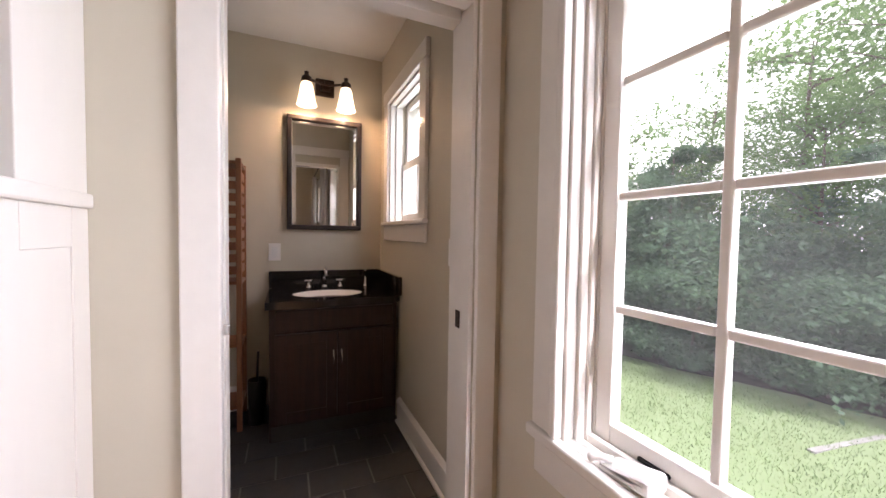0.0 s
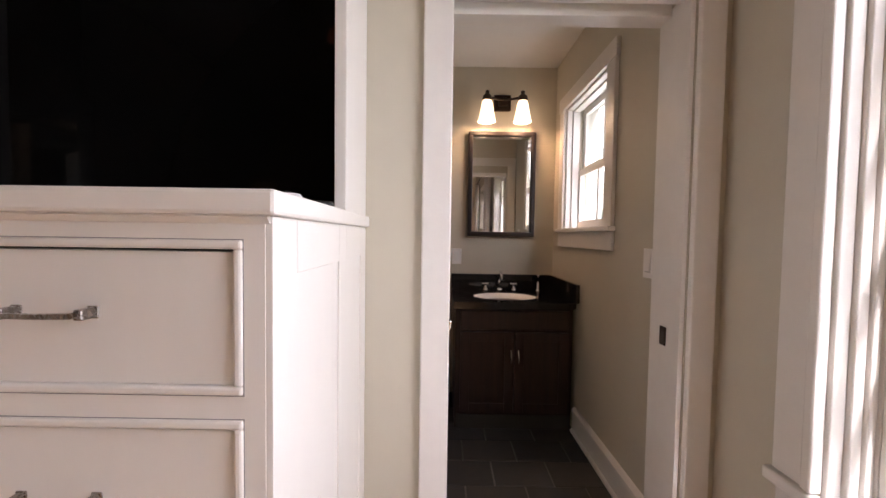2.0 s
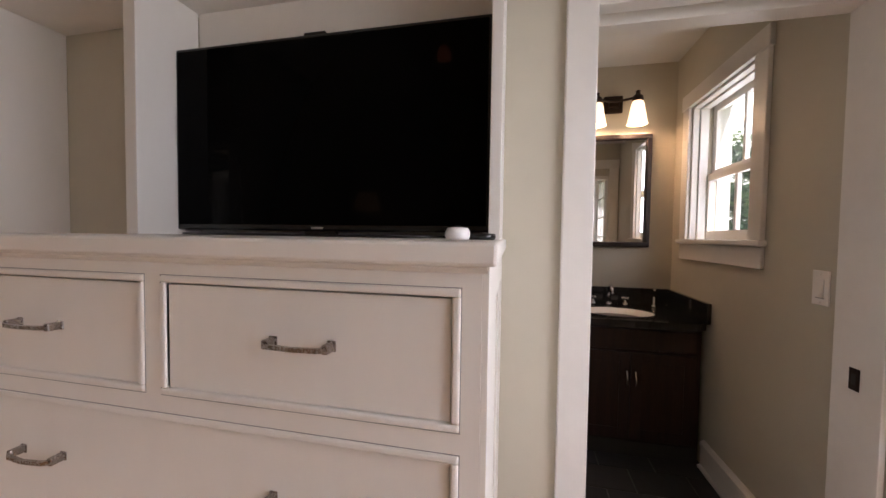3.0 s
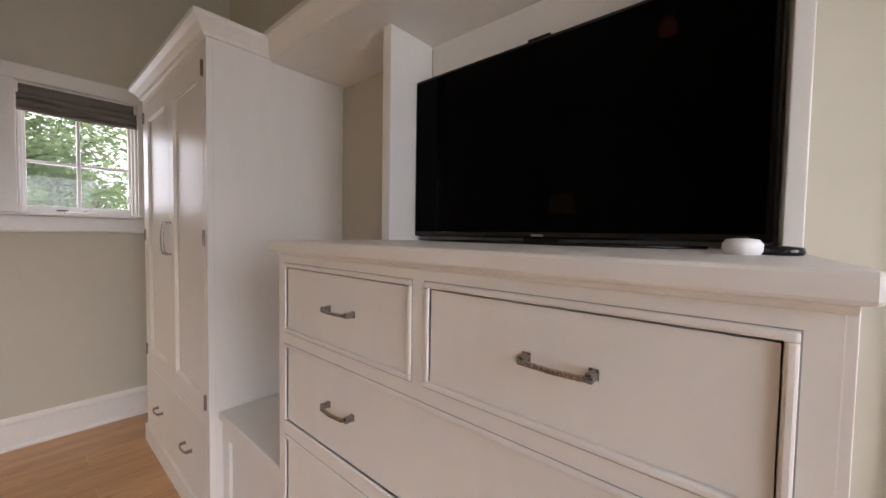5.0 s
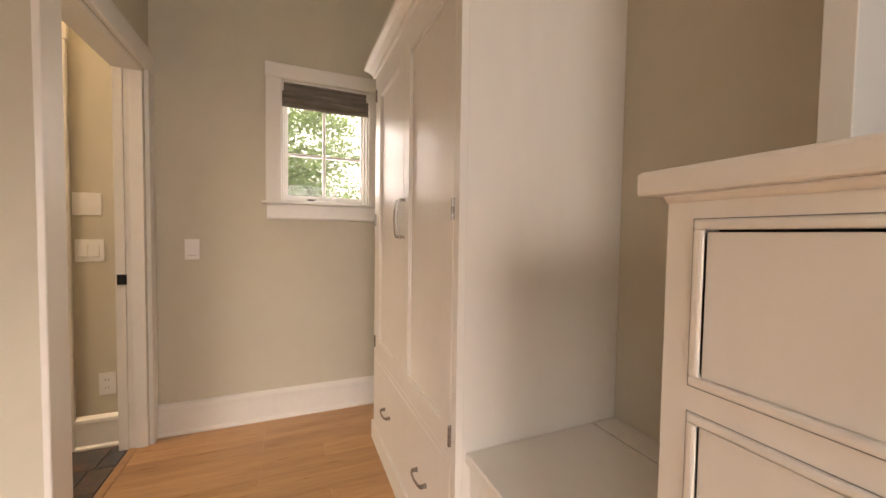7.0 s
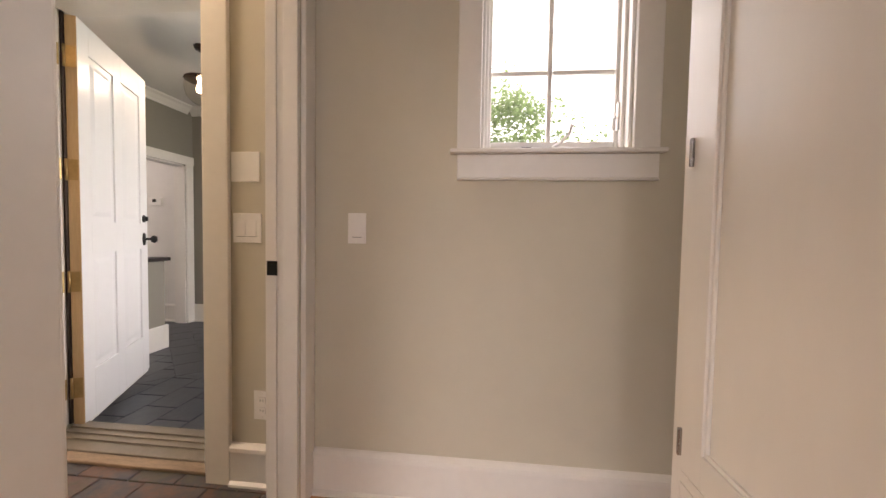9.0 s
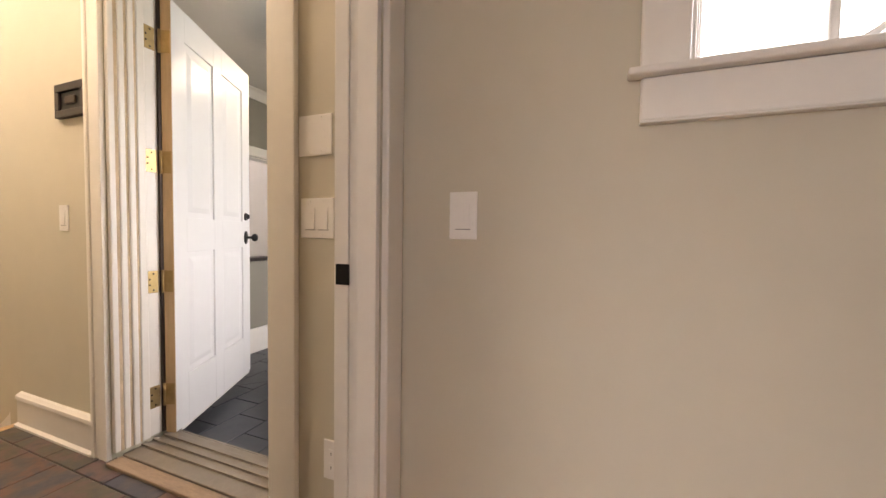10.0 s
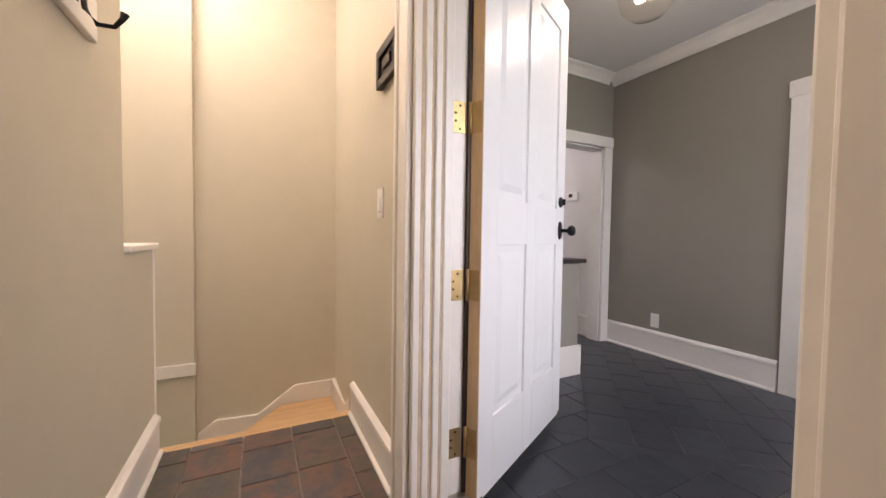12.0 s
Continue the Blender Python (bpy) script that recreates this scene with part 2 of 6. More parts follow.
LEAF_A = leafy("leaf_green", (0.12, 0.18, 0.085), 0.45)
LEAF_B = leafy("leaf_deep_green", (0.085, 0.135, 0.09), 0.5)
GRASS = material("lawn", (0.185, 0.245, 0.12), 0.85, tone=(0.15, 0.2, 0.09), scale=1.6, bump=0.8, bump_scale=60)
BLADE = leafy("grass_blade", (0.165, 0.23, 0.11), 0.3)
MULCH = material("forest_floor", (0.045, 0.04, 0.025), 0.95, tone=(0.02, 0.022, 0.012), scale=2, bump=0.9, bump_scale=20)
SIDING = material("exterior_siding", (0.5, 0.47, 0.42), 0.6, vary=0.05)

# ---- builders ----


def block(bm, x0, x1, y0, y1, z0, z1, bevel=0.0, m=None):
    """Adds a box, with rounded edges where bevel is given."""
    r = bmesh.ops.create_cube(bm, size=1, matrix=Matrix.Translation(((x0 + x1) / 2, (y0 + y1) / 2, (z0 + z1) / 2)) @ Matrix.Diagonal((abs(x1 - x0), abs(y1 - y0), abs(z1 - z0), 1)))
    vs = r["verts"]
    if bevel:
        es = list({e for v in vs for e in v.link_edges})
        rb = bmesh.ops.bevel(bm, geom=es, offset=bevel, segments=2, profile=0.5, affect="EDGES")
        vs = list({v for f in rb["faces"] for v in f.verts} | {v for v in vs if v.is_valid})
    if m is not None:
        bmesh.ops.transform(bm, matrix=m, verts=vs)
    return bm


def slab(*a, **k):
    return block(bmesh.new(), *a, **k)


def prism(bm, outline, axis, a, b, m=None):
    """Extrudes a 2D outline along an axis from a to b. The outline's pair is (y, z), (x, z) or (x, y)."""
    def at(p, t):
        return {"x": (t, p[0], p[1]), "y": (p[0], t, p[1]), "z": (p[0], p[1], t)}[axis]
    lo, hi = [bm.verts.new(at(p, a)) for p in outline], [bm.verts.new(at(p, b)) for p in outline]
    n = len(outline)
    fs = [bm.faces.new(lo), bm.faces.new(hi[::-1])] + [bm.faces.new((lo[i], hi[i], hi[(i + 1) % n], lo[(i + 1) % n])) for i in range(n)]
    bmesh.ops.recalc_face_normals(bm, faces=fs)
    if m is not None:
        bmesh.ops.transform(bm, matrix=m, verts=lo + hi)
    return bm


def lathe(bm, profile, m=None, seg=20):
    """Turns (radius, height) pairs about z."""
    rings = [[bm.verts.new((r * math.cos(6.28318 * k / seg), r * math.sin(6.28318 * k / seg), z)) for k in range(seg)] for r, z in profile]
    fs = []
    for a, b in zip(rings, rings[1:]):
        fs += [bm.faces.new((a[k], a[(k + 1) % seg], b[(k + 1) % seg], b[k])) for k in range(seg)]
    for ring, r in ((rings[0], profile[0][0]), (rings[-1], profile[-1][0])):
        if r > 1e-4:
            fs.append(bm.faces.new(ring))
    vs = [v for ring in rings for v in ring]
    bmesh.ops.recalc_face_normals(bm, faces=fs)
    for f in fs:
        f.smooth = True
    if m is not None:
        bmesh.ops.transform(bm, matrix=m, verts=vs)
    return bm


def tube(bm, path, radius, seg=10, square=False):
    """A round or square rod along a line of points."""
    path = [Vector(p) for p in path]
    seg = 4 if square else seg
    rings = []
    for i, p in enumerate(path):
        d = (path[min(i + 1, len(path) - 1)] - path[max(i - 1, 0)]).normalized()
        s = d.cross(Vector((0.13, 0.21, 0.97)) if abs(d.z) < 0.9 else Vector((1, 0, 0))).normalized()
        if square:
            s = d.cross(Vector((0, 0, 1)) if abs(d.z) < 0.9 else Vector((1, 0, 0))).normalized()
        u = d.cross(s)
        r = radius[i] if isinstance(radius, (list, tuple)) else radius
        off = 0.785398 if square else 0
        rings.append([bm.verts.new(p + r * (math.cos(6.28318 * k / seg + off) * s + math.sin(6.28318 * k / seg + off) * u)) for k in range(seg)])
    fs = []
    for a, b in zip(rings, rings[1:]):
        fs += [bm.faces.new((a[k], a[(k + 1) % seg], b[(k + 1) % seg], b[k])) for k in range(seg)]
    fs += [bm.faces.new(rings[0]), bm.faces.new(rings[-1])]
    bmesh.ops.recalc_face_normals(bm, faces=fs)
    for f in fs:
        f.smooth = not square
    return bm


def mesh_object(name, bm, mat):
    me = bpy.data.meshes.new(name)
    bm.to_mesh(me)
    bm.free()
    me.materials.append(mat)
    return new(name, me)


def part(name, bm, mat, parent, label=""):
    ob = mesh_object(name, bm, mat)
    ob.parent = parent
    if parent.type == "EMPTY":
        ob.matrix_parent_inverse = Matrix.Translation(-parent.location)
    return tagged(ob, label) if label else ob


def thing(name, label, category, group="", kind="", at=(0, 0, 0)):
    ob = new(name)
    ob.empty_display_size = 0.1
    ob.location = at
    return tagged(ob, label, category, group, kind)


def solid(name, bm, mat, label, category, group="", kind=""):
    return tagged(mesh_object(name, bm, mat), label, category, group, kind)


def structure(name, bm, mat, label, category="wall"):
    return solid(name, bm, mat, label, category, kind="structure")

# ---- the large structure ----
W, E, N, TOP = -3.58, 0.605, 1.03, 3.3        # bedroom: west, east, north faces and ceiling
NB, BB, BL, BTOP = 1.17, 2.66, -1.2, 2.38     # bathroom: south face, back wall, west face, ceiling
S, SH = -0.69, -0.805                          # wall with the hall opening: bedroom face, hall face
HW, HE = -3.64, -2.83                         # hall: west face beyond the outer door, east face
HTOP, SB = 2.9, -3.55                         # hall ceiling, back wall of the stair
GW, GS, GF, GTOP = -6.15, -3.364, -0.05, 2.40  # mudroom: west face, south face, floor, ceiling
DX = -3.86                                    # mudroom side of the outer wall


def wall_with_opening(name, axis, f0, f1, a0, a1, z0, z1, holes, mat, label):
    """A wall of thickness f0..f1 along the other axis a0..a1, with holes (b0, b1, c0, c1)."""
    bm = bmesh.new()
    cuts = sorted({a0, a1, *[h[0] for h in holes], *[h[1] for h in holes]})
    for u, v in zip(cuts, cuts[1:]):
        spans = [(z0, z1)]
        for h in holes:
            if h[0] <= u and v <= h[1]:
                spans = [s for lo, hi in spans for s in ((lo, min(hi, h[2])), (max(lo, h[3]), hi)) if s[1] - s[0] > 1e-4]
        for lo, hi in spans:
            if axis == "x":
                block(bm, f0, f1, u, v, lo, hi)
            else:
                block(bm, u, v, f0, f1, lo, hi)
    bmesh.ops.remove_doubles(bm, verts=bm.verts, dist=1e-5)
    return structure(name, bm, mat, label)


# southern half of this window is unseen, added to admit more daylight
EWIN = (-0.443, 0.735, 0.60, 2.08)
# unseen window, assumed behind the curtains to bring daylight in
EWIN2 = (-2.75, -1.05, 0.60, 2.08)
BWIN = (1.79, 2.42, 1.20, 2.0)
WWIN = (-0.05, 0.468, 1.315, 2.045)
wall_with_opening("wall_east", "x", E, E + 0.2, -4.3, BB + 0.12, -0.3, TOP, [EWIN, EWIN2, BWIN], PAINT, "beige painted outer wall with three windows")
wall_with_opening("wall_north", "y", N, NB, W - 0.2, E, -0.01, TOP, [(-0.195, 0.505, -0.01, 1.875)], PAINT, "beige painted wall with the bathroom doorway")
wall_with_opening("wall_west", "x", W - 0.2, W, SH, N, -0.3, TOP, [WWIN], PAINT, "beige painted wall with a small window")
wall_with_opening("wall_hall_opening", "y", SH, S, W, HE + 0.13, -0.01, TOP, [(-3.50, -2.732, -0.01, 1.955)], PAINT, "beige painted wall with the pocket door opening")
wall_with_opening("wall_bedroom_west", "x", HE, HE + 0.13, -2.5, SH, -0.01, TOP, [], PAINT, "beige painted partition beside the hall")
structure("wall_bedroom_west_south", slab(-1.6, -1.47, -4.3, -2.5, -0.01, TOP), PAINT, "beige painted partition of the bedroom")
structure("wall_bedroom_return", slab(-2.70, -1.6, -2.62, -2.5, -0.01, TOP), PAINT, "beige painted return wall of the bedroom")
structure("wall_bedroom_south", slab(-1.47, E, -4.42, -4.3, -0.3, TOP), PAINT, "beige painted south wall of the bedroom")
structure("ceiling_bedroom", slab(W - 0.2, E + 0.2, -4.42, N, TOP, TOP + 0.15), CEILING, "white painted bedroom ceiling", "ceiling")
structure("wall_bath_back", slab(BL - 0.12, E, BB, BB + 0.12, -0.3, TOP), PAINT, "beige painted back wall of the bathroom")
structure("wall_bath_west", slab(BL - 0.12, BL, NB, BB, -0.3, TOP), PAINT, "beige painted side wall of the bathroom")
structure("ceiling_bath", slab(BL, E, NB, BB, BTOP, BTOP + 0.1), CEILING, "white painted bathroom ceiling", "ceiling")

# outer wall with the door to the mudroom
structure("wall_outer_north", slab(DX, W, -1.12, SH, -0.3, HTOP + 0.4), PAINT, "beige painted wall with light switches")
structure("wall_outer_over_door", slab(DX, HW, -2.09, -1.12, 2.065, HTOP), PAINT, "beige painted wall above the door")
structure("wall_outer_south", slab(DX, HW, -2.86, -2.09, -0.3, HTOP), PAINT, "cream painted wall beside the stair")
structure("wall_stair_west", prism(bmesh.new(), [(HW, -2.86), (-3.675, SB), (-3.9, SB), (DX, -2.86)], "z", -1.6, HTOP), PAINT, "cream painted wall along the winding stair")
structure("wall_stair_back", slab(-3.9, -2.885, SB - 0.12, SB, -1.8, HTOP), PAINT, "cream painted back wall of the stair")
structure("wall_stair_back_east", slab(-2.885, -1.6, -4.15, -3.47, -1.8, HTOP), PAINT, "cream painted wall of the lower stair run")
structure("wall_stair_east", slab(-1.6, -1.47, -4.15, -2.62, -1.8, -0.01), PAINT, "cream painted lower stair wall")
structure("half_wall", slab(HE, HE + 0.13, -2.85, -2.5, -1.6, 0.84), PAINT, "cream painted half wall at the head of the stair")
structure("half_wall_cap", slab(HE - 0.018, HE + 0.148, -2.872, -2.505, 0.84, 0.865, bevel=0.005), TRIM, "white painted wooden cap on the half wall", "trim")
structure("half_wall_end_trim", slab(HE - 0.004, HE + 0.134, -2.866, -2.851, -0.02, 0.838, bevel=0.003), TRIM, "white painted end board of the half wall", "trim")
structure("ceiling_hall", slab(DX, -1.47, -4.15, SH, HTOP, HTOP + 0.1), CEILING, "white painted hall ceiling", "ceiling")
structure("floor_stairwell", slab(-3.9, -1.47, -4.15, -2.86, -1.7, -1.6), OAK_TREAD, "wooden floor at the foot of the stair", "floor")

# mudroom and the room behind it
wall_with_opening("wall_mudroom_west", "x", GW - 0.12, GW, GS, -0.4, GF - 0.1, GTOP + 0.1, [(-1.98, -1.15, GF - 0.1, 1.79)], PAINT_GREY, "grey painted wall of the mudroom")
wall_with_opening("wall_mudroom_south", "y", GS - 0.12, GS, GW, DX, GF - 0.1, GTOP + 0.1, [(-6.04, -5.2, GF - 0.1, 1.74)], PAINT_GREY, "grey painted wall with a doorway")
# out of view; its opening is made up to let the fill in
wall_with_opening("wall_mudroom_north", "y", -0.4, -0.28, GW - 0.12, DX, -0.3, GTOP + 0.1, [(-5.8, -4.2, 0.7, 2.1)], PAINT_GREY, "unseen grey painted wall with an opening made for added daylight")
structure("wall_mudroom_east", slab(DX - 0.004, DX, GS, -2.2, GF, GTOP), PAINT_GREY, "grey painted wall beside the open door")
structure("wall_mudroom_east_north", slab(DX - 0.004, DX, -1.03, -0.4, GF, GTOP), PAINT_GREY, "grey painted wall beside the door opening")
structure("wall_mudroom_east_over", slab(DX - 0.004, DX, -2.2, -1.03, 2.17, GTOP), PAINT_GREY, "grey painted wall over the door opening")
structure("ceiling_mudroom", slab(GW - 0.12, DX, GS - 0.12, -0.28, GTOP, GTOP + 0.1), CEILING, "white painted mudroom ceiling", "ceiling")
structure("wall_far_room_west", slab(-6.22, -6.10, -6.5, GS - 0.12, GF - 0.1, GTOP), CEILING, "white painted wall of the room beyond")
structure("wall_far_room_south", slab(-6.1, -3.9, -6.5, -6.4, GF - 0.1, GTOP), CEILING, "white painted far wall of the room beyond")
structure("wall_far_room_east", slab(-4.0, -3.9, -6.4, GS - 0.12, GF - 0.1, GTOP), CEILING, "white painted side wall of the room beyond")
structure("ceiling_far_room", slab(-6.22, -3.9, -6.5, GS - 0.12, GTOP, GTOP + 0.1), CEILING, "white painted ceiling of the room beyond", "ceiling")
structure("wall_far_room_doorway_light", slab(-6.9, -6.8, -2.6, -0.6, GF - 0.1, GTOP), CEILING, "white painted wall behind the mudroom doorway")


def casing(name, label, boards, mat=None):
    """A frame of boards round an opening, each a part."""
    t = thing(name, label, "trim", kind="structure")
    for nm, bm in boards:
        part(nm, bm, mat or TRIM, t)
    return t


# bathroom doorway trim
casing("door_1_frame", "white painted pocket door frame of the bathroom", [
    ("casing_board", slab(-0.258, -0.176, N - 0.02, N, -0.005, 1.965, bevel=0.004)),
    ("casing_board", slab(0.507, 0.578, N - 0.02, N, -0.005, 1.965, bevel=0.004)),
    ("head_board", slab(-0.268, E - 0.002, N - 0.024, N, 1.966, 2.075, bevel=0.004)),
    ("head_casing", slab(-0.175, 0.506, N - 0.018, N, 1.863, 1.965, bevel=0.003)),
    ("jamb_board", slab(-0.194, -0.180, N + 0.002, N + 0.048, 0, 1.862, bevel=0.002)),
    ("jamb_board", slab(-0.194, -0.180, N + 0.092, NB + 0.012, 0, 1.862, bevel=0.002)),
    ("jamb_board", slab(0.490, 0.504, N + 0.002, NB + 0.012, 0, 1.862, bevel=0.002)),
    ("head_jamb", slab(-0.179, 0.489, N + 0.002, N + 0.050, 1.848, 1.874, bevel=0.002)),
    ("head_jamb", slab(-0.179, 0.489, N + 0.088, NB + 0.012, 1.836, 1.874, bevel=0.002)),
    ("casing_board", slab(-0.282, -0.193, NB + 0.001, NB + 0.018, 0, 1.95, bevel=0.003)),
    ("casing_board", slab(0.507, 0.595, NB + 0.001, NB + 0.018, 0, 1.95, bevel=0.003)),
    ("head_board", slab(-0.262, 0.6, NB + 0.001, NB + 0.02, 1.951, 2.04, bevel=0.003)),
])
strike = thing("strike_plate", "dark bronze strike plate on the white door jamb", "hardware", at=(0.489, 1.107, 0.861))
part("plate", slab(0.4868, 0.4898, 1.092, 1.122, 0.832, 0.89, bevel=0.001), BRONZE, strike)
part("recess", slab(0.4862, 0.4868, 1.1, 1.114, 0.846, 0.876), GAP, strike)
pocket_door = thing("pocket_door", "white painted pocket door slid into the wall, chrome edge pull", "door", at=(-0.5, 1.10, 0))
part("leaf", slab(-0.83, -0.196, 1.081, 1.117, 0.01, 1.85, bevel=0.002), TRIM, pocket_door)
part("edge_pull", slab(-0.1955, -0.168, 1.094, 1.104, 0.872, 0.90, bevel=0.003), CHROME, pocket_door, "chrome edge pull")

# hall opening trim
casing("door_2_frame", "white painted pocket door frame towards the hall", [
    ("casing_board", slab(-2.731, -2.615, S, S + 0.02, -0.005, 1.955, bevel=0.004)),
    ("casing_board", slab(W + 0.002, -3.501, S, S + 0.02, -0.005, 1.955, bevel=0.004)),
    ("head_board", slab(W + 0.002, -2.60, S, S + 0.024, 1.956, 2.06, bevel=0.004)),
    ("jamb_board", slab(-3.499, -3.482, SH - 0.008, -0.772, 0, 1.94, bevel=0.002)),
    ("jamb_board", slab(-3.499, -3.482, -0.745, S - 0.002, 0, 1.94, bevel=0.002)),
    ("stop_board", slab(-3.499, -3.488, -0.7715, -0.7455, 0, 1.94, bevel=0.001)),
    ("jamb_board", slab(-2.75, -2.733, SH - 0.008, -0.772, 0, 1.94, bevel=0.002)),
    ("jamb_board", slab(-2.75, -2.733, -0.738, S - 0.002, 0, 1.94, bevel=0.002)),
    ("head_jamb", slab(-3.481, -2.751, SH - 0.008, S - 0.002, 1.935, 1.954, bevel=0.002)),
    ("head_board", slab(W + 0.002, HE - 0.002, SH - 0.02, SH - 0.001, 1.956, 2.05, bevel=0.003)),
])
strike2 = thing("strike_plate", "black strike plate on the white pocket door jamb", "hardware", at=(-3.482, -0.80, 0.876))
part("plate", slab(-3.4815, -3.478, -0.806, -0.766, 0.856, 0.908, bevel=0.0015), BLACKMETAL, strike2)
part("recess", slab(-3.4782, -3.4776, -0.796, -0.776, 0.870, 0.894), BLACKMETAL, strike2)
pocket_door2 = thing("pocket_door", "white painted pocket door slid into the hall wall", "door", at=(-2.4, -0.76, 0))
part("leaf", slab(-2.7325, -2.722, -0.778, -0.742, 0.01, 1.93, bevel=0.002), TRIM, pocket_door2)

# outer door trim, layered jamb
casing("door_3_frame", "cream painted layered frame of the open outer door", [
    ("casing_board", slab(W, W + 0.02, -1.12, -1.015, -0.005, 2.06, bevel=0.004)),
    ("head_board", slab(HW, W + 0.022, -2.19, -1.01, 2.061, 2.17, bevel=0.004)),
    ("casing_board", slab(HW, HW + 0.02, -2.175, -2.088, -0.005, 2.06, bevel=0.004)),
    ("casing_board", slab(HW + 0.001, HW + 0.028, -2.187, -2.162, -0.005, 2.06, bevel=0.006)),
    ("jamb_board", slab(-3.664, HW - 0.001, -2.089, -2.066, 0.03, 2.064, bevel=0.004)),
    ("jamb_board", slab(-3.699, -3.674, -2.089, -2.061, 0.03, 2.064, bevel=0.006)),
    ("jamb_board", slab(-3.733, -3.709, -2.089, -2.058, 0.03, 2.064, bevel=0.006)),
    ("jamb_board", slab(-3.776, -3.743, -2.089, -2.062, 0.03, 2.064, bevel=0.005)),
    ("jamb_back", slab(-3.776, -3.6645, -2.091, -2.0825, 0.03, 2.064)),
    ("jamb_board", slab(-3.82, -3.777, -2.089, -2.074, 0.03, 2.064, bevel=0.003)),
    ("jamb_board", slab(DX - 0.02, -3.821, -2.089, -2.078, 0.03, 2.064, bevel=0.002)),
    ("jamb_board", slab(DX - 0.02, W - 0.001, -1.139, -1.121, 0.03, 2.064, bevel=0.003)),
    ("stop_board", slab(-3.80, -3.76, -1.153, -1.14, 0.03, 2.064, bevel=0.003)),
    ("head_jamb", slab(DX - 0.02, HW - 0.001, -2.05, -1.14, 2.045, 2.064, bevel=0.003)),
])
# strips coloured as the shade between jamb boards; no weatherstrip is known here
jamb_shade = thing("weatherstrip", "tan and dark strips painting the shade lines of the outer door frame", "weatherstrip", kind="structure")
for x0, x1 in ((-3.6735, -3.6645), (-3.7085, -3.6995), (-3.7425, -3.7335)):
    part("strip", slab(x0 - 0.003, x1 + 0.003, -2.0824, -2.0665, 0.03, 2.064, bevel=0.002), GROOVE_TAN, jamb_shade)
# dark strip painted in for the shaded gap between jamb and door
part("gap_strip", slab(-3.846, -3.830, -2.0775, -2.066, 0.03, 2.064, bevel=0.003), BRONZE, jamb_shade, "dark strip for the shaded gap beside the hinges")
casing("door_3_outer_casing", "white painted casing on the mudroom side", [
    ("casing_board", slab(DX - 0.028, DX - 0.005, -2.19, -2.095, GF, 2.06, bevel=0.003)),
    ("casing_board", slab(DX - 0.028, DX - 0.005, -1.115, -1.02, GF, 2.06, bevel=0.003)),
    ("head_board", slab(DX - 0.03, DX - 0.005, -2.2, -1.01, 2.061, 2.16, bevel=0.003)),
])
sill = thing("door_sill", "worn aluminium and wood threshold of the outer door", "threshold", kind="structure")
part("sill_plate", slab(DX - 0.02, -3.66, -2.055, -1.155, 0.0, 0.022, bevel=0.004), ALUMINIUM, sill)
for k in range(3):
    part("ridge", slab(-3.84 + 0.045 * k, -3.82 + 0.045 * k, -2.054, -1.156, 0.0225, 0.03, bevel=0.002), ALUMINIUM, sill)
part("nosing", slab(-3.659, -3.60, -2.055, -1.14, 0.0, 0.016, bevel=0.004), WORN, sill, "scuffed wooden nosing")
part("riser", slab(DX - 0.03, DX - 0.021, -2.06, -1.15, GF, 0.02), ALUMINIUM, sill)


def baseboard(name, axis, face, d, a0, a1, h=0.19, z=0.0, label="white painted tall baseboard with a moulded cap"):
    """A moulded baseboard: d is the way it stands out from the wall."""
    p = [(face, z), (face + d * 0.030, z), (face + d * 0.030, z + 0.012), (face + d * 0.017, z + 0.02), (face + d * 0.017, z + h - 0.035), (face + d * 0.024, z + h - 0.03), (face + d * 0.022, z + h - 0.015), (face + d * 0.010, z + h - 0.004), (face, z + h)]
    bm = bmesh.new()
    prism(bm, p, "y" if axis == "x" else "x", a0, a1)
    return structure(name, bm, TRIM, label, "baseboard")


baseboard("baseboard", "x", W, 1, S + 0.021, N, 0.178)
baseboard("baseboard", "x", E, -1, NB + 0.021, 2.13, 0.15)
baseboard("baseboard", "y", N, -1, -0.405, -0.253)
baseboard("baseboard", "x", E, -1, -4.3, N - 0.021)
baseboard("baseboard", "x", W, 1, -1.014, SH - 0.009, 0.17)
baseboard("baseboard", "x", HW, 1, -2.84, -2.188, 0.17)
baseboard("baseboard", "x", HE, -1, -2.84, SH - 0.03, 0.17)
baseboard("baseboard", "x", GW, 1, GS, -2.09, 0.2, GF)
baseboard("baseboard", "x", -6.10, 1, -6.4, GS - 0.13, 0.2, GF)
structure("baseboard", slab(-2.893, -2.0, -3.4695, -3.450, 0.104, 0.172, bevel=0.004), TRIM, "short white painted baseboard above the lower stair", "baseboard")
baseboard("baseboard", "y", BB, -1, BL, -0.16, 0.15)

# stair skirt along the back wall and treads
structure("stair_skirt", prism(bmesh.new(), [(-3.672, -0.188), (-3.672, -0.078), (-3.43, -0.074), (-3.41, -0.082), (-3.205, -0.226), (-2.985, -0.214), (-2.965, -0.224), (-2.89, -0.278), (-2.89, -0.40), (-3.05, -0.40), (-3.10, -0.372), (-3.21, -0.285), (-3.36, -0.188)], "y", SB, SB + 0.022), TRIM, "white painted skirting stepping down the stair", "trim")
structure("stair_skirt_side", prism(bmesh.new(), [(-2.851, -0.188), (-2.851, 0.165), (-2.93, 0.13), (-2.99, 0.02), (-3.10, -0.06), (SB + 0.023, -0.065), (SB + 0.023, -0.188)], "x", HW - 0.034, HW - 0.006), TRIM, "white painted skirting beside the top winder", "trim")
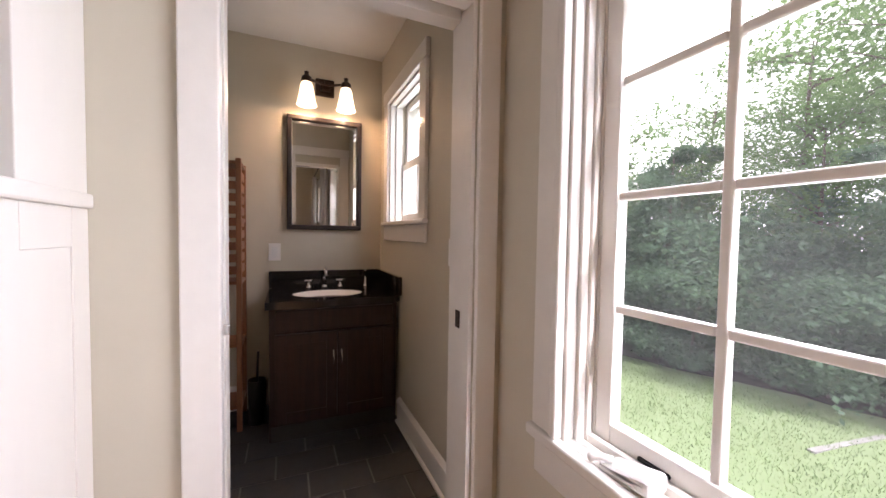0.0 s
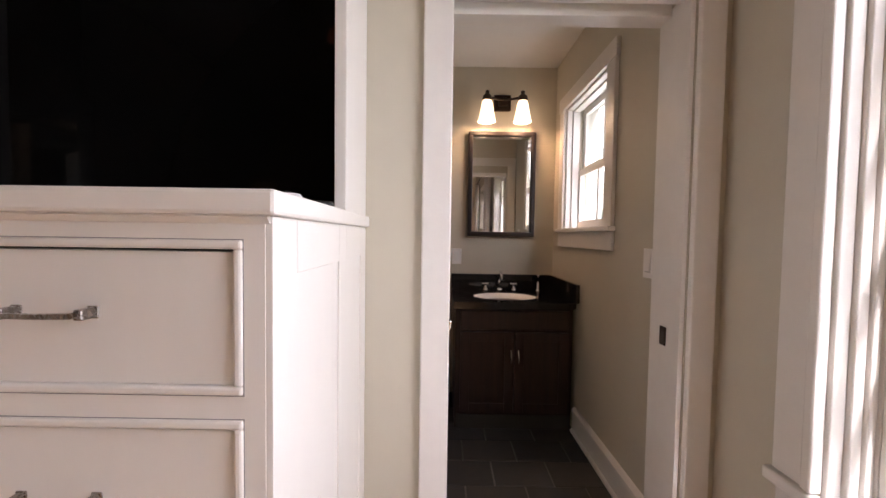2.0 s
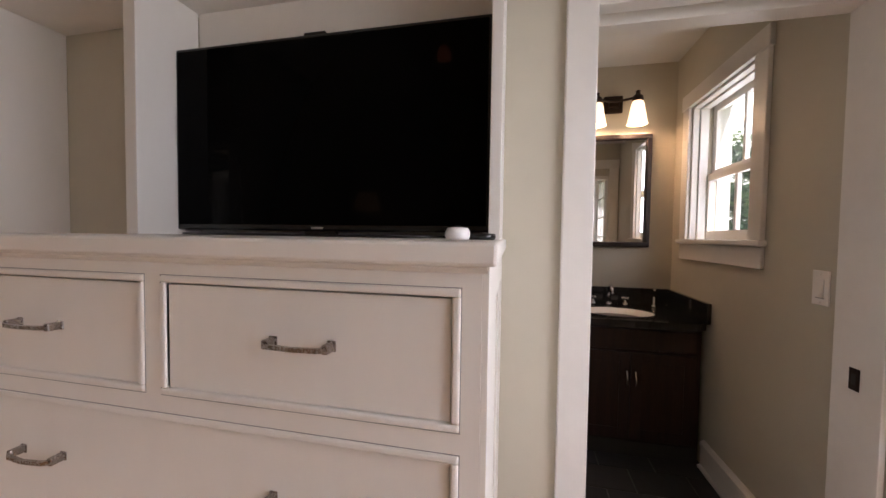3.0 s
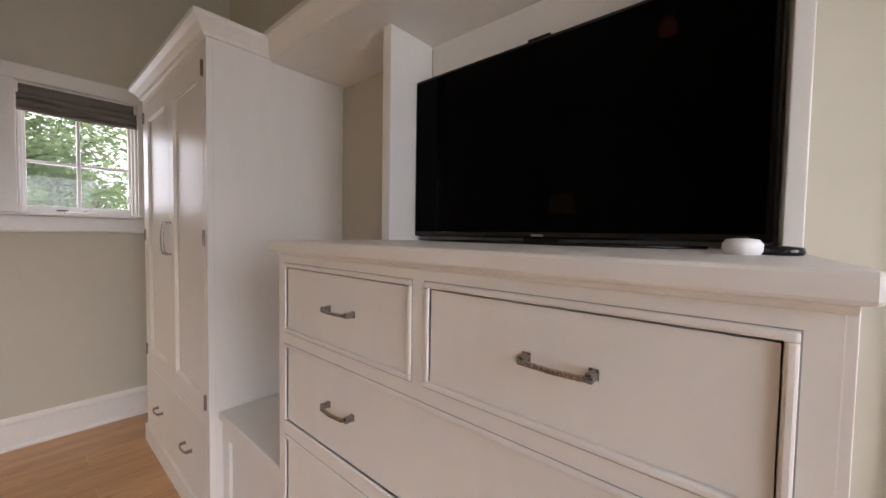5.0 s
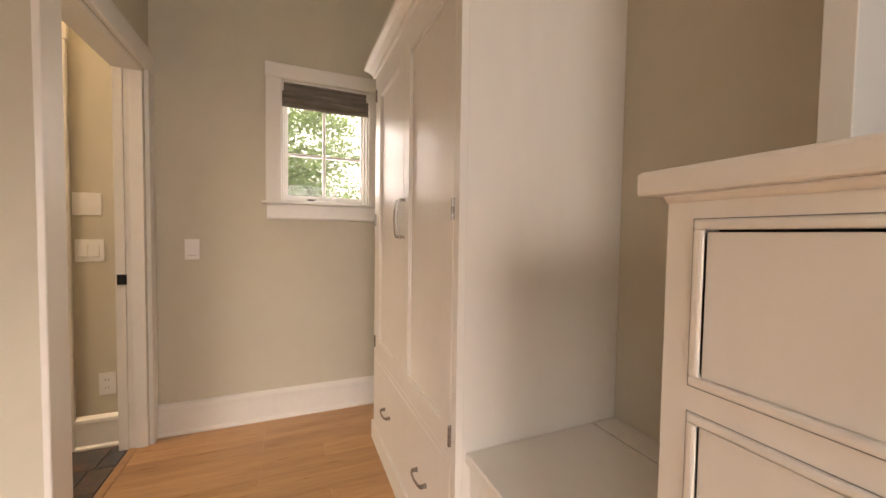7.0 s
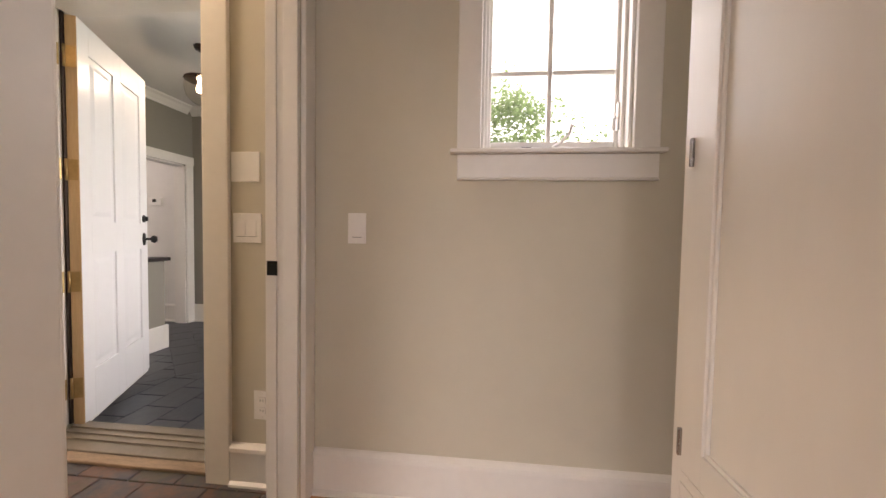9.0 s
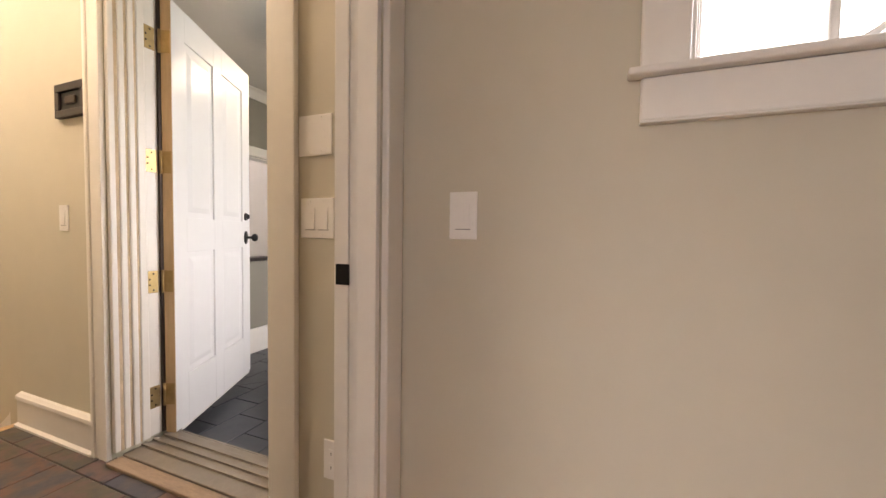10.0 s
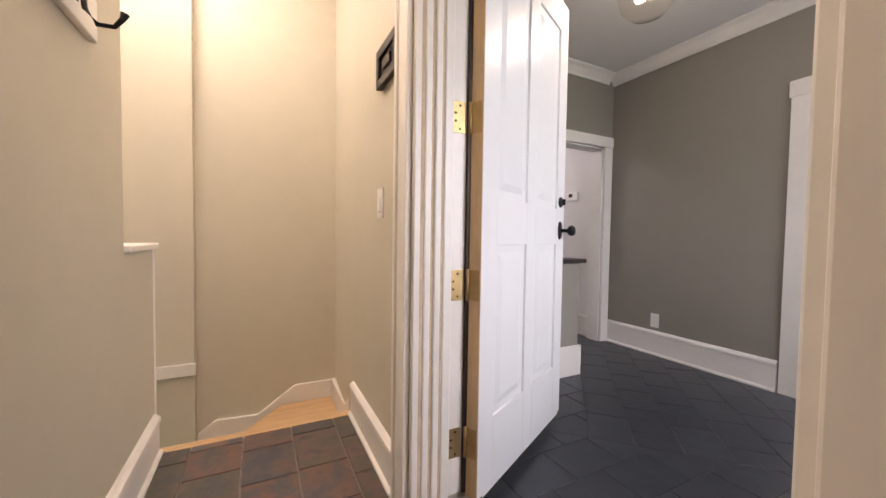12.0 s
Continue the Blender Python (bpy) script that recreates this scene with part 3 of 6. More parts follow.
stair = thing("winder_stair", "oak winder stair going down from the slate landing", "stairs", kind="structure", at=(-3.2, -3.4, -1.5))
pivot = Vector((HE - 0.01, -2.88))
rim = [(HW - 0.03, -2.863), (-3.67, SB + 0.001), (-3.34, SB + 0.001), (-2.98, SB + 0.001), (-2.6, -3.469)]
part("nosing", slab(HW - 0.004, HE + 0.002, -2.885, -2.835, -0.032, 0.004, bevel=0.008), OAK_TREAD, stair)
part("riser", slab(HW - 0.004, HE, -2.862, -2.85, -0.19, -0.033), TRIM, stair)
for k, (ids, z) in enumerate((((0, 1, 2), -0.19), ((2, 3), -0.375), ((3, 4), -0.56))):
    out = [(pivot.x, pivot.y)] + [rim[i] for i in ids]
    part("tread", prism(bmesh.new(), out, "z", z - 0.03, z), OAK_TREAD, stair)
    a = rim[ids[-1]]
    d = (Vector(a) - pivot).normalized()
    q = Vector((-d.y, d.x)) * 0.01
    part("riser", prism(bmesh.new(), [(pivot.x, pivot.y), a, (a[0] + q.x, a[1] + q.y), (pivot.x + q.x, pivot.y + q.y)], "z", z - 0.185, z - 0.031), TRIM, stair)

# mudroom trim
bm = bmesh.new()
cr = [(0, 0), (0.075, 0), (0.075, -0.012), (0.05, -0.03), (0.02, -0.07), (0.014, -0.09), (0, -0.09)]
prism(bm, [(GW + a, GTOP + b) for a, b in cr], "y", GS, -0.4)
structure("crown_moulding", bm, TRIM, "white painted crown moulding of the mudroom", "trim")
structure("crown_moulding_south", prism(bmesh.new(), [(GS + a, GTOP + b) for a, b in cr], "x", GW + 0.076, DX - 0.005), TRIM, "white painted crown moulding over the doorway", "trim")
casing("door_4_frame", "white painted casing of the far doorway", [
    ("casing_board", slab(-6.135, -6.041, GS, GS + 0.02, GF, 1.74, bevel=0.003)),
    ("casing_board", slab(-5.199, -5.105, GS, GS + 0.02, GF, 1.74, bevel=0.003)),
    ("head_board", slab(-6.14, -5.09, GS, GS + 0.024, 1.741, 1.835, bevel=0.003)),
    ("jamb_board", slab(-6.041, -6.025, GS - 0.13, GS - 0.001, GF, 1.725, bevel=0.002)),
    ("jamb_board", slab(-5.215, -5.199, GS - 0.13, GS - 0.001, GF, 1.725, bevel=0.002)),
    ("head_jamb", slab(-6.024, -5.216, GS - 0.13, GS - 0.001, 1.725, 1.739, bevel=0.002)),
])
casing("door_5_frame", "white painted casing of the mudroom's side doorway", [
    ("casing_board", slab(GW, GW + 0.02, -2.08, -1.981, GF, 1.79, bevel=0.003)),
    ("casing_board", slab(GW, GW + 0.02, -1.149, -1.05, GF, 1.79, bevel=0.003)),
    ("head_board", slab(GW, GW + 0.024, -2.09, -1.04, 1.791, 1.89, bevel=0.003)),
    ("jamb_board", slab(GW - 0.13, GW - 0.001, -1.981, -1.965, GF, 1.775, bevel=0.002)),
    ("jamb_board", slab(GW - 0.13, GW - 0.001, -1.165, -1.149, GF, 1.775, bevel=0.002)),
    ("head_jamb", slab(GW - 0.13, GW - 0.001, -1.964, -1.166, 1.775, 1.789, bevel=0.002)),
])
knee = thing("knee_wall", "grey painted knee wall with a dark wooden cap", "wall", kind="structure")
part("body", slab(-5.21, -4.35, -2.97, -2.85, GF, 0.735), PAINT_GREY, knee)
part("cap", slab(-5.25, -4.33, -3.0, -2.82, 0.736, 0.765, bevel=0.006), DARKFRAME, knee, "dark wooden cap")
part("base_trim", slab(-5.235, -4.35, -2.985, -2.835, GF, 0.16, bevel=0.006), TRIM, knee, "white base trim")

# ---- windows ----


def sash_x(t, x0, x1, y0, y1, z0, z1, stile, ymunts, zmunts, mw=0.02):
    """A sash in a wall that runs along y: stiles, rails, muntins and panes as parts."""
    fr = part("window_frame", slab(x0, x1, y0, y0 + stile, z0, z1, bevel=0.003), TRIM, t)
    part("stile", slab(x0, x1, y1 - stile, y1, z0, z1, bevel=0.003), TRIM, t)
    part("rail", slab(x0, x1, y0 + stile, y1 - stile, z0, z0 + stile * 1.25, bevel=0.003), TRIM, t)
    part("rail", slab(x0, x1, y0 + stile, y1 - stile, z1 - stile, z1, bevel=0.003), TRIM, t)
    xm = (x0 + x1) / 2
    gy0, gy1, gz0, gz1 = y0 + stile, y1 - stile, z0 + stile * 1.25, z1 - stile
    for y in ymunts:
        part("muntin", slab(xm - 0.012, xm + 0.012, y - mw / 2, y + mw / 2, gz0, gz1, bevel=0.004), TRIM, t)
    ys = [gy0] + list(ymunts) + [gy1]
    zs = [gz0] + list(zmunts) + [gz1]
    for i, (a, b) in enumerate(zip(ys, ys[1:])):
        lo = a + (mw / 2 if i else 0) + 0.0005
        hi = b - (mw / 2 if i < len(ys) - 2 else 0) - 0.0005
        for z in zmunts:
            part("muntin", slab(xm - 0.0115, xm + 0.0115, lo, hi, z - mw / 2, z + mw / 2, bevel=0.004), TRIM, t)
    for a, b in zip(ys, ys[1:]):
        for c, d in zip(zs, zs[1:]):
            p = part("pane", slab(xm - 0.002, xm + 0.002, a + 0.0005, b - 0.0005, c + 0.0005, d - 0.0005), GLASS, t)
            p.visible_shadow = False


def window_east(name, label, y0, y1, z0, z1, cols, zm, apron=True):
    """An east-wall window: layered jamb, stool, apron, casing and a casement sash."""
    t = thing(name, label, "window", kind="structure")
    part("casing_board", slab(E - 0.02, E, y1, y1 + 0.092, z0 + 0.03, z1 + 0.005, bevel=0.004), TRIM, t)
    part("casing_board", slab(E - 0.02, E, y0 - 0.092, y0, z0 + 0.03, z1 + 0.005, bevel=0.004), TRIM, t)
    part("casing_bead", slab(E - 0.028, E - 0.001, y1 - 0.006, y1 + 0.018, z0 + 0.03, z1, bevel=0.005), TRIM, t)
    part("head_board", slab(E - 0.024, E, y0 - 0.105, y1 + 0.105, z1 + 0.006, z1 + 0.115, bevel=0.004), TRIM, t)
    for k, (dx0, dx1, th) in enumerate(((0.0, 0.03, 0.014), (0.031, 0.055, 0.024), (0.056, 0.075, 0.032))):
        part("jamb_board", slab(E + dx0, E + dx1, y1 - th, y1, z0, z1, bevel=0.003), TRIM, t)
        part("jamb_board", slab(E + dx0, E + dx1, y0, y0 + th, z0, z1, bevel=0.003), TRIM, t)
        part("head_jamb", slab(E + dx0, E + dx1, y0 + th, y1 - th, z1 - th, z1, bevel=0.003), TRIM, t)
    part("outer_frame", slab(E + 0.076, E + 0.16, y1 - 0.036, y1, z0, z1), TRIM, t)
    part("outer_frame", slab(E + 0.076, E + 0.16, y0, y0 + 0.036, z0, z1), TRIM, t)
    part("window_sill", slab(E - 0.03, E, y0 - 0.108, y1 + 0.108, z0 - 0.004, z0 + 0.026, bevel=0.006), TRIM, t)
    part("inner_sill", slab(E + 0.0005, E + 0.056, y0 + 0.001, y1 - 0.001, z0 + 0.002, z0 + 0.026, bevel=0.004), TRIM, t)
    part("stop_rail", slab(E + 0.0565, E + 0.075, y0 + 0.033, y1 - 0.033, z0 + 0.002, z0 + 0.045, bevel=0.003), TRIM, t)
    part("outer_sill", slab(E + 0.076, E + 0.2, y0 + 0.036, y1 - 0.036, z0 + 0.001, z0 + 0.03), TRIM, t)
    part("apron", slab(E - 0.016, E, y0 - 0.085, y1 + 0.085, z0 - 0.10, z0 - 0.005, bevel=0.004), TRIM, t)
    n = (y1 - y0 - 0.072)
    ym = [y0 + 0.036 + n * (k + 1) / cols for k in range(cols - 1)]
    sash_x(t, E + 0.078, E + 0.112, y0 + 0.036, y1 - 0.036, z0 + 0.031, z1 - 0.034, 0.045, ym, zm)
    return t


win1 = window_east("window_1", "white painted casement window looking onto the woods", EWIN[0], EWIN[1], EWIN[2], EWIN[3], 4, [0.968, 1.236, 1.504, 1.772])
window_east("window_2", "white painted casement window behind white curtains", EWIN2[0], EWIN2[1], EWIN2[2], EWIN2[3], 4, [0.968, 1.236, 1.504, 1.772])
crank = thing("window_crank", "folded white casement crank on the window sill", "window handle", at=(0.64, 0.52, 0.63))
hs = slab(0.604, 0.668, 0.492, 0.615, 0.6262, 0.668, bevel=0.011)
for v in hs.verts:
    if v.co.z > 0.65:
        v.co.z -= 0.35 * max(0.0, v.co.y - 0.53) + 0.25 * max(0.0, 0.636 - v.co.x)
part("housing", hs, PLATE, crank)
part("arm", tube(bmesh.new(), [(0.622, 0.59, 0.65), (0.612, 0.612, 0.648), (0.604, 0.626, 0.641), (0.600, 0.634, 0.636)], [0.009, 0.008, 0.008, 0.010]), PLATE, crank)
part("latch", slab(0.676, 0.692, 0.50, 0.575, 0.6455, 0.656, bevel=0.004), BLACKMETAL, crank, "black latch bar")

wb = thing("window_3", "white painted double-hung bathroom window", "window", kind="structure")
y0, y1, z0, z1 = BWIN
part("casing_board", slab(E - 0.02, E, y1, y1 + 0.085, z0 + 0.02, z1, bevel=0.004), TRIM, wb)
part("casing_board", slab(E - 0.02, E, y0 - 0.09, y0, z0 + 0.02, z1, bevel=0.004), TRIM, wb)
part("head_board", slab(E - 0.024, E, y0 - 0.1, y1 + 0.095, z1 + 0.001, z1 + 0.09, bevel=0.004), TRIM, wb)
part("window_sill", slab(E - 0.035, E, y0 - 0.105, y1 + 0.1, z0 - 0.006, z0 + 0.019, bevel=0.006), TRIM, wb)
part("inner_sill", slab(E + 0.0005, E + 0.08, y0 + 0.001, y1 - 0.001, z0 + 0.001, z0 + 0.019, bevel=0.003), TRIM, wb)
part("apron", slab(E - 0.016, E, y0 - 0.09, y1 + 0.085, z0 - 0.10, z0 - 0.007, bevel=0.004), TRIM, wb)
for k, (dx0, dx1, th) in enumerate(((0.0, 0.035, 0.012), (0.036, 0.08, 0.022))):
    part("jamb_board", slab(E + dx0, E + dx1, y1 - th, y1, z0 + 0.02, z1, bevel=0.003), TRIM, wb)
    part("jamb_board", slab(E + dx0, E + dx1, y0, y0 + th, z0 + 0.02, z1, bevel=0.003), TRIM, wb)
    part("head_jamb", slab(E + dx0, E + dx1, y0 + th, y1 - th, z1 - th, z1, bevel=0.003), TRIM, wb)
for ya, yb in ((y0 + 0.001, y0 + 0.012), (y1 - 0.012, y1 - 0.001)):
    part("outer_jamb", slab(E + 0.137, E + 0.204, ya, yb, z0 + 0.02, z1 - 0.001), TRIM, wb)
sash_x(wb, E + 0.081, E + 0.108, y0, y1, z0 + 0.02, 1.60, 0.04, [(y0 + y1) / 2], [])
sash_x(wb, E + 0.109, E + 0.136, y0, y1, 1.575, z1, 0.04, [(y0 + y1) / 2], [])

ww = thing("window_4", "small white painted casement window with four panes", "window", kind="structure")
y0, y1, z0, z1 = WWIN
part("casing_board", slab(W, W + 0.02, y0 - 0.085, y0, z0 + 0.005, z1, bevel=0.004), TRIM, ww)
part("casing_board", slab(W, W + 0.02, y1, y1 + 0.088, z0 + 0.005, z1, bevel=0.004), TRIM, ww)
part("head_board", slab(W, W + 0.022, y0 - 0.088, y1 + 0.09, z1 + 0.001, z1 + 0.086, bevel=0.004), TRIM, ww)
part("window_sill", slab(W, W + 0.038, y0 - 0.108, y1 + 0.108, z0 - 0.012, z0 + 0.004, bevel=0.005), TRIM, ww)
part("inner_sill", slab(W - 0.07, W - 0.0005, y0 + 0.001, y1 - 0.001, z0 - 0.006, z0 + 0.004, bevel=0.002), TRIM, ww)
part("apron", slab(W, W + 0.017, y0 - 0.083, y1 + 0.088, z0 - 0.098, z0 - 0.013, bevel=0.004), TRIM, ww)
part("apron_bead", slab(W, W + 0.022, y0 - 0.083, y1 + 0.088, z0 - 0.104, z0 - 0.0985, bevel=0.002), TRIM, ww)
for dx0, dx1, th in ((0.0, 0.035, 0.012), (0.036, 0.07, 0.024)):
    part("jamb_board", slab(W - dx1, W - dx0, y0, y0 + th, z0 + 0.005, z1, bevel=0.003), TRIM, ww)
    part("jamb_board", slab(W - dx1, W - dx0, y1 - th, y1, z0 + 0.005, z1, bevel=0.003), TRIM, ww)
    part("head_jamb", slab(W - dx1, W - dx0, y0 + th, y1 - th, z1 - th, z1, bevel=0.003), TRIM, ww)
sash_x(ww, W - 0.105, W - 0.072, y0, y1, z0 + 0.005, z1, 0.036, [0.200], [1.62], 0.018)
crank2 = thing("window_crank", "white casement crank with its handle folded up", "window handle", at=(-3.61, 0.21, 1.32))
part("base", slab(-3.645, -3.60, 0.13, 0.27, 1.3195, 1.336, bevel=0.006), PLATE, crank2)
part("arm", tube(bmesh.new(), [(-3.615, 0.21, 1.334), (-3.60, 0.235, 1.35), (-3.595, 0.262, 1.378), (-3.59, 0.27, 1.41)], [0.007, 0.006, 0.006, 0.007]), PLATE, crank2)
part("latch", slab(-3.652, -3.646, 0.10, 0.15, 1.336, 1.345, bevel=0.002), BLACKMETAL, crank2, "black latch bar")
lock = thing("window_lock", "white lever lock on the window jamb", "window handle", at=(-3.62, 0.44, 1.45))
part("plate", slab(-3.66, -3.63, 0.437, 0.4435, 1.40, 1.50, bevel=0.003), PLATE, lock)
part("lever", tube(bmesh.new(), [(-3.645, 0.436, 1.45), (-3.64, 0.425, 1.44), (-3.636, 0.424, 1.40)], 0.005), PLATE, lock)

blind = thing("roman_shade", "grey-brown linen roman shade folded up on its window", "blind", at=(-3.6, 0.22, 2.04))
part("headrail", slab(W - 0.03, W + 0.002, y0 + 0.013, y1 - 0.013, 2.018, 2.032, bevel=0.003), SHADE_CLOTH, blind)
bm = bmesh.new()
rows = []
for i in range(41):
    u = i / 40
    yy = y0 + 0.004 + (y1 - y0 - 0.008) * u
    col = []
    for j in range(43):
        v = j / 42
        fold = max(0.0, min(1.0, (v - 0.30 - 0.05 * noise.noise((u * 3, 1, 7))) / 0.12))
        phase = 3.8 * v + 0.16 * noise.noise((u * 4.2, v * 2.5, 3)) + 0.10 * noise.noise((u * 11, v * 5, 9))
        ridge = abs(math.sin(math.pi * phase)) ** 0.6
        out = 0.006 + fold * (0.008 + 0.032 * ridge) + 0.006 * v + 0.003 * noise.noise((u * 9, v * 9, 5))
        col.append(bm.verts.new((W - 0.022 + out, yy, 2.03 - 0.148 * v - 0.008 * v * math.sin(math.pi * u) + 0.003 * noise.noise((u * 7, v, 2)))))
    rows.append(col)
for a, b in zip(rows, rows[1:]):
    for j in range(42):
        bm.faces.new((a[j], b[j], b[j + 1], a[j + 1])).smooth = True
bmesh.ops.recalc_face_normals(bm, faces=bm.faces)
bmesh.ops.solidify(bm, geom=bm.faces[:], thickness=0.002)
part("folded_cloth", bm, SHADE_CLOTH, blind)

# ---- floors ----
fb = slab(W, E, -0.75, N, -0.2, -0.012)
block(fb, HE + 0.13, E, -2.5, -0.75, -0.2, -0.012), block(fb, -1.47, E, -4.3, -2.5, -0.2, -0.012)
floor = structure("floor_bedroom", fb, SUBFLOOR, "oak plank floor of the bedroom", "floor")
floor_hall = structure("floor_hall", slab(-3.66, HE, -2.85, -0.752, -0.2, -0.0121 + 0.0065), GROUT, "multicoloured slate tile floor of the hall", "floor")
floor_bath = structure("floor_bath", slab(BL, E, N + 0.001, BB, -0.2, -0.004), GROUT_PALE, "dark slate tile floor of the bathroom", "floor")
floor_mud = structure("floor_mudroom", slab(GW - 0.7, DX, -6.5, -0.3, GF - 0.15, GF - 0.004), GROUT_BLUE, "blue-grey slate tile floor of the mudroom", "floor")
structure("floor_threshold", slab(W + 0.08, -2.734, -0.772, -0.735, -0.01, 0.004, bevel=0.004), OAK, "oak threshold strip between wood and slate", "threshold")

# ---- bedroom: dresser with hutch ----


def bar_pull(t, x, y, z, w=0.094, vertical=False, parent=None):
    """A square-footed bar pull standing out towards -y from a front at y."""
    p = parent or t
    bm = bmesh.new()
    h = w / 2
    def at(a, d, e):
        return (x + e, y - d, z + a) if vertical else (x + a, y - d, z + e)
    for s in (-1, 1):
        a0, a1 = s * h - 0.005, s * h + 0.005
        lo, hi = at(a0, 0.0, -0.0065), at(a1, 0.022, 0.0065)
        block(bm, min(lo[0], hi[0]), max(lo[0], hi[0]), hi[1], lo[1], min(lo[2], hi[2]), max(lo[2], hi[2]), bevel=0.002)
        lo, hi = at(s * h - 0.0068, 0.0, -0.0078), at(s * h + 0.0068, 0.003, 0.0078)
        block(bm, min(lo[0], hi[0]), max(lo[0], hi[0]), hi[1], lo[1], min(lo[2], hi[2]), max(lo[2], hi[2]), bevel=0.0015)
    tube(bm, [at(-h, 0.020, 0), at(-h * 0.8, 0.026, 0), at(0, 0.030, 0), at(h * 0.8, 0.026, 0), at(h, 0.020, 0)], [0.0052, 0.0044, 0.004, 0.0044, 0.0052], square=True)
    return part("handle", bm, NICKEL, p, "brushed nickel bar handle")


def beaded_front(t, name, x0, x1, z0, z1, y, handles, handle_z=None):
    """An inset drawer front with a bead moulding round its opening and a dark gap at the top; the joints' shade is put
    in as dark strips.
    """
    d = part(name, slab(x0 + 0.0005, x1 - 0.0014, y + 0.003, y + 0.024, z0 + 0.0006, z1 - 0.0030, bevel=0.0006), CABINET, t)
    # near-black backing colours in the shade of the drawer's gap
    g = bmesh.new()
    block(g, x0, x1, y + 0.0245, y + 0.0265, z0, z1)
    part("gap", g, GAP, d)
    b = bmesh.new()
    w, o = 0.011, 0.004
    for a in ((x0 - w, x1 + w, z1, z1 + w), (x0 - w, x1 + w, z0 - w, z0), (x0 - w, x0, z0, z1), (x1, x1 + w, z0, z1)):
        block(b, a[0], a[1], y - o, y + 0.01, a[2], a[3], bevel=0.0032)
    part("bead", b, CABINET, d)
    # no groove is cut: raised grey lines put the quirk's shade into colour
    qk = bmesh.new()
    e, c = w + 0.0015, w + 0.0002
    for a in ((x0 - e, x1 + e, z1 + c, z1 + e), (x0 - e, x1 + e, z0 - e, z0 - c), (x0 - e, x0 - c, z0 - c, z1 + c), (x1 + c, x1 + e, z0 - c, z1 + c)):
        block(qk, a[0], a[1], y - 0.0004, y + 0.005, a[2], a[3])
    part("quirk_shade", qk, SEAM_SHADE, d)
    for hx in handles:
        bar_pull(t, hx, y + 0.004, (handle_z or (z0 + z1) / 2) - 0.004, parent=d)
    return d


FY = 0.42
dresser = thing("dresser", "white painted built-in dresser with beaded drawers", "dresser", at=(-0.94, 0.7, 0))
part("carcass", slab(-1.470, -0.409, FY + 0.027, N - 0.002, 0.0, 1.1815), CABINET, dresser)
fr = bmesh.new()
DROWS = [(0.974, 1.141), (0.722, 0.921), (0.462, 0.668), (0.16, 0.408)]
for a in ((-1.470, -1.427), (-0.447, -0.409)):
    block(fr, a[0], a[1], FY, FY + 0.026, 0.0, 1.1815)
edges = [(1.141, 1.1815), (0.921, 0.974), (0.668, 0.722), (0.408, 0.462), (0.0, 0.16)]
for a, b in edges:
    block(fr, -1.427, -0.447, FY, FY + 0.026, a, b)
block(fr, -0.957, -0.902, FY, FY + 0.026, 0.974, 1.141)
bmesh.ops.remove_doubles(fr, verts=fr.verts, dist=1e-5)
part("face_frame", fr, CABINET, dresser)
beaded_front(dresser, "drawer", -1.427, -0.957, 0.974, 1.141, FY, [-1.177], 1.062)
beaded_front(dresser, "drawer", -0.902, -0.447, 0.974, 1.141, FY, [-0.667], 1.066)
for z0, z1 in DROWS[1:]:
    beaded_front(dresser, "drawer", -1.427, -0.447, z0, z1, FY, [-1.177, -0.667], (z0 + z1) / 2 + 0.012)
tp = bmesh.new()
block(tp, -1.502, -0.389, 0.402, N - 0.001, 1.182, 1.2125, bevel=0.005)
part("top", tp, CABINET, dresser)
part("top_moulding", prism(bmesh.new(), [(FY - 0.0005, 1.1815), (0.411, 1.1815), (0.411, 1.179), (0.416, 1.174), (FY - 0.0005, 1.172)], "x", -1.470, -0.402), CABINET, dresser)
for y0, y1 in ((0.421, 0.50), (0.735, 0.795), (0.96, N - 0.001)):
    part("side_stile", slab(-0.409, -0.400, y0, y1, 0.0, 1.1815, bevel=0.001), CABINET, dresser)
for y0, y1 in ((0.501, 0.734), (0.796, 0.959)):
    part("side_rail", slab(-0.409, -0.400, y0, y1, 1.105, 1.1815, bevel=0.001), CABINET, dresser)
    part("side_rail", slab(-0.409, -0.400, y0, y1, 0.0, 0.16, bevel=0.001), CABINET, dresser)
    part("side_panel", slab(-0.409, -0.403, y0, y1, 0.161, 1.104), CABINET, dresser)
# hutch posts and back above the top
part("post", slab(-1.492, -1.450, 0.80, N - 0.02, 1.2126, 1.957, bevel=0.002), CABINET, dresser)
part("post", slab(-0.438, -0.400, 0.79, N - 0.001, 1.2126, 1.957, bevel=0.002), CABINET, dresser)
part("hutch_back", slab(-1.449, -0.439, N - 0.018, N - 0.001, 1.2126, 1.957), CABINET, dresser)
part("bridge", slab(-2.073, -0.400, 0.665, N - 0.001, 1.9575, 2.03, bevel=0.002), CABINET, dresser, "white bridge shelf over the niche")
part("bridge_crown", prism(bmesh.new(), [(0.664, 1.962), (0.655, 1.975), (0.64, 2.01), (0.622, 2.032), (0.622, 2.052), (0.70, 2.052), (0.70, 2.0305), (0.664, 2.0305)], "x", -2.073, -0.40), CABINET, dresser)

for ob in dresser.children:
    if ob.name.split(".")[0] in ("side_stile", "side_rail", "side_panel", "top", "post", "carcass", "hutch_back", "bridge", "bridge_crown"):
        for v in ob.data.vertices:
            if v.co.x > -0.42:
                v.co.x -= 0.032 * max(0.0, v.co.y - 0.42)

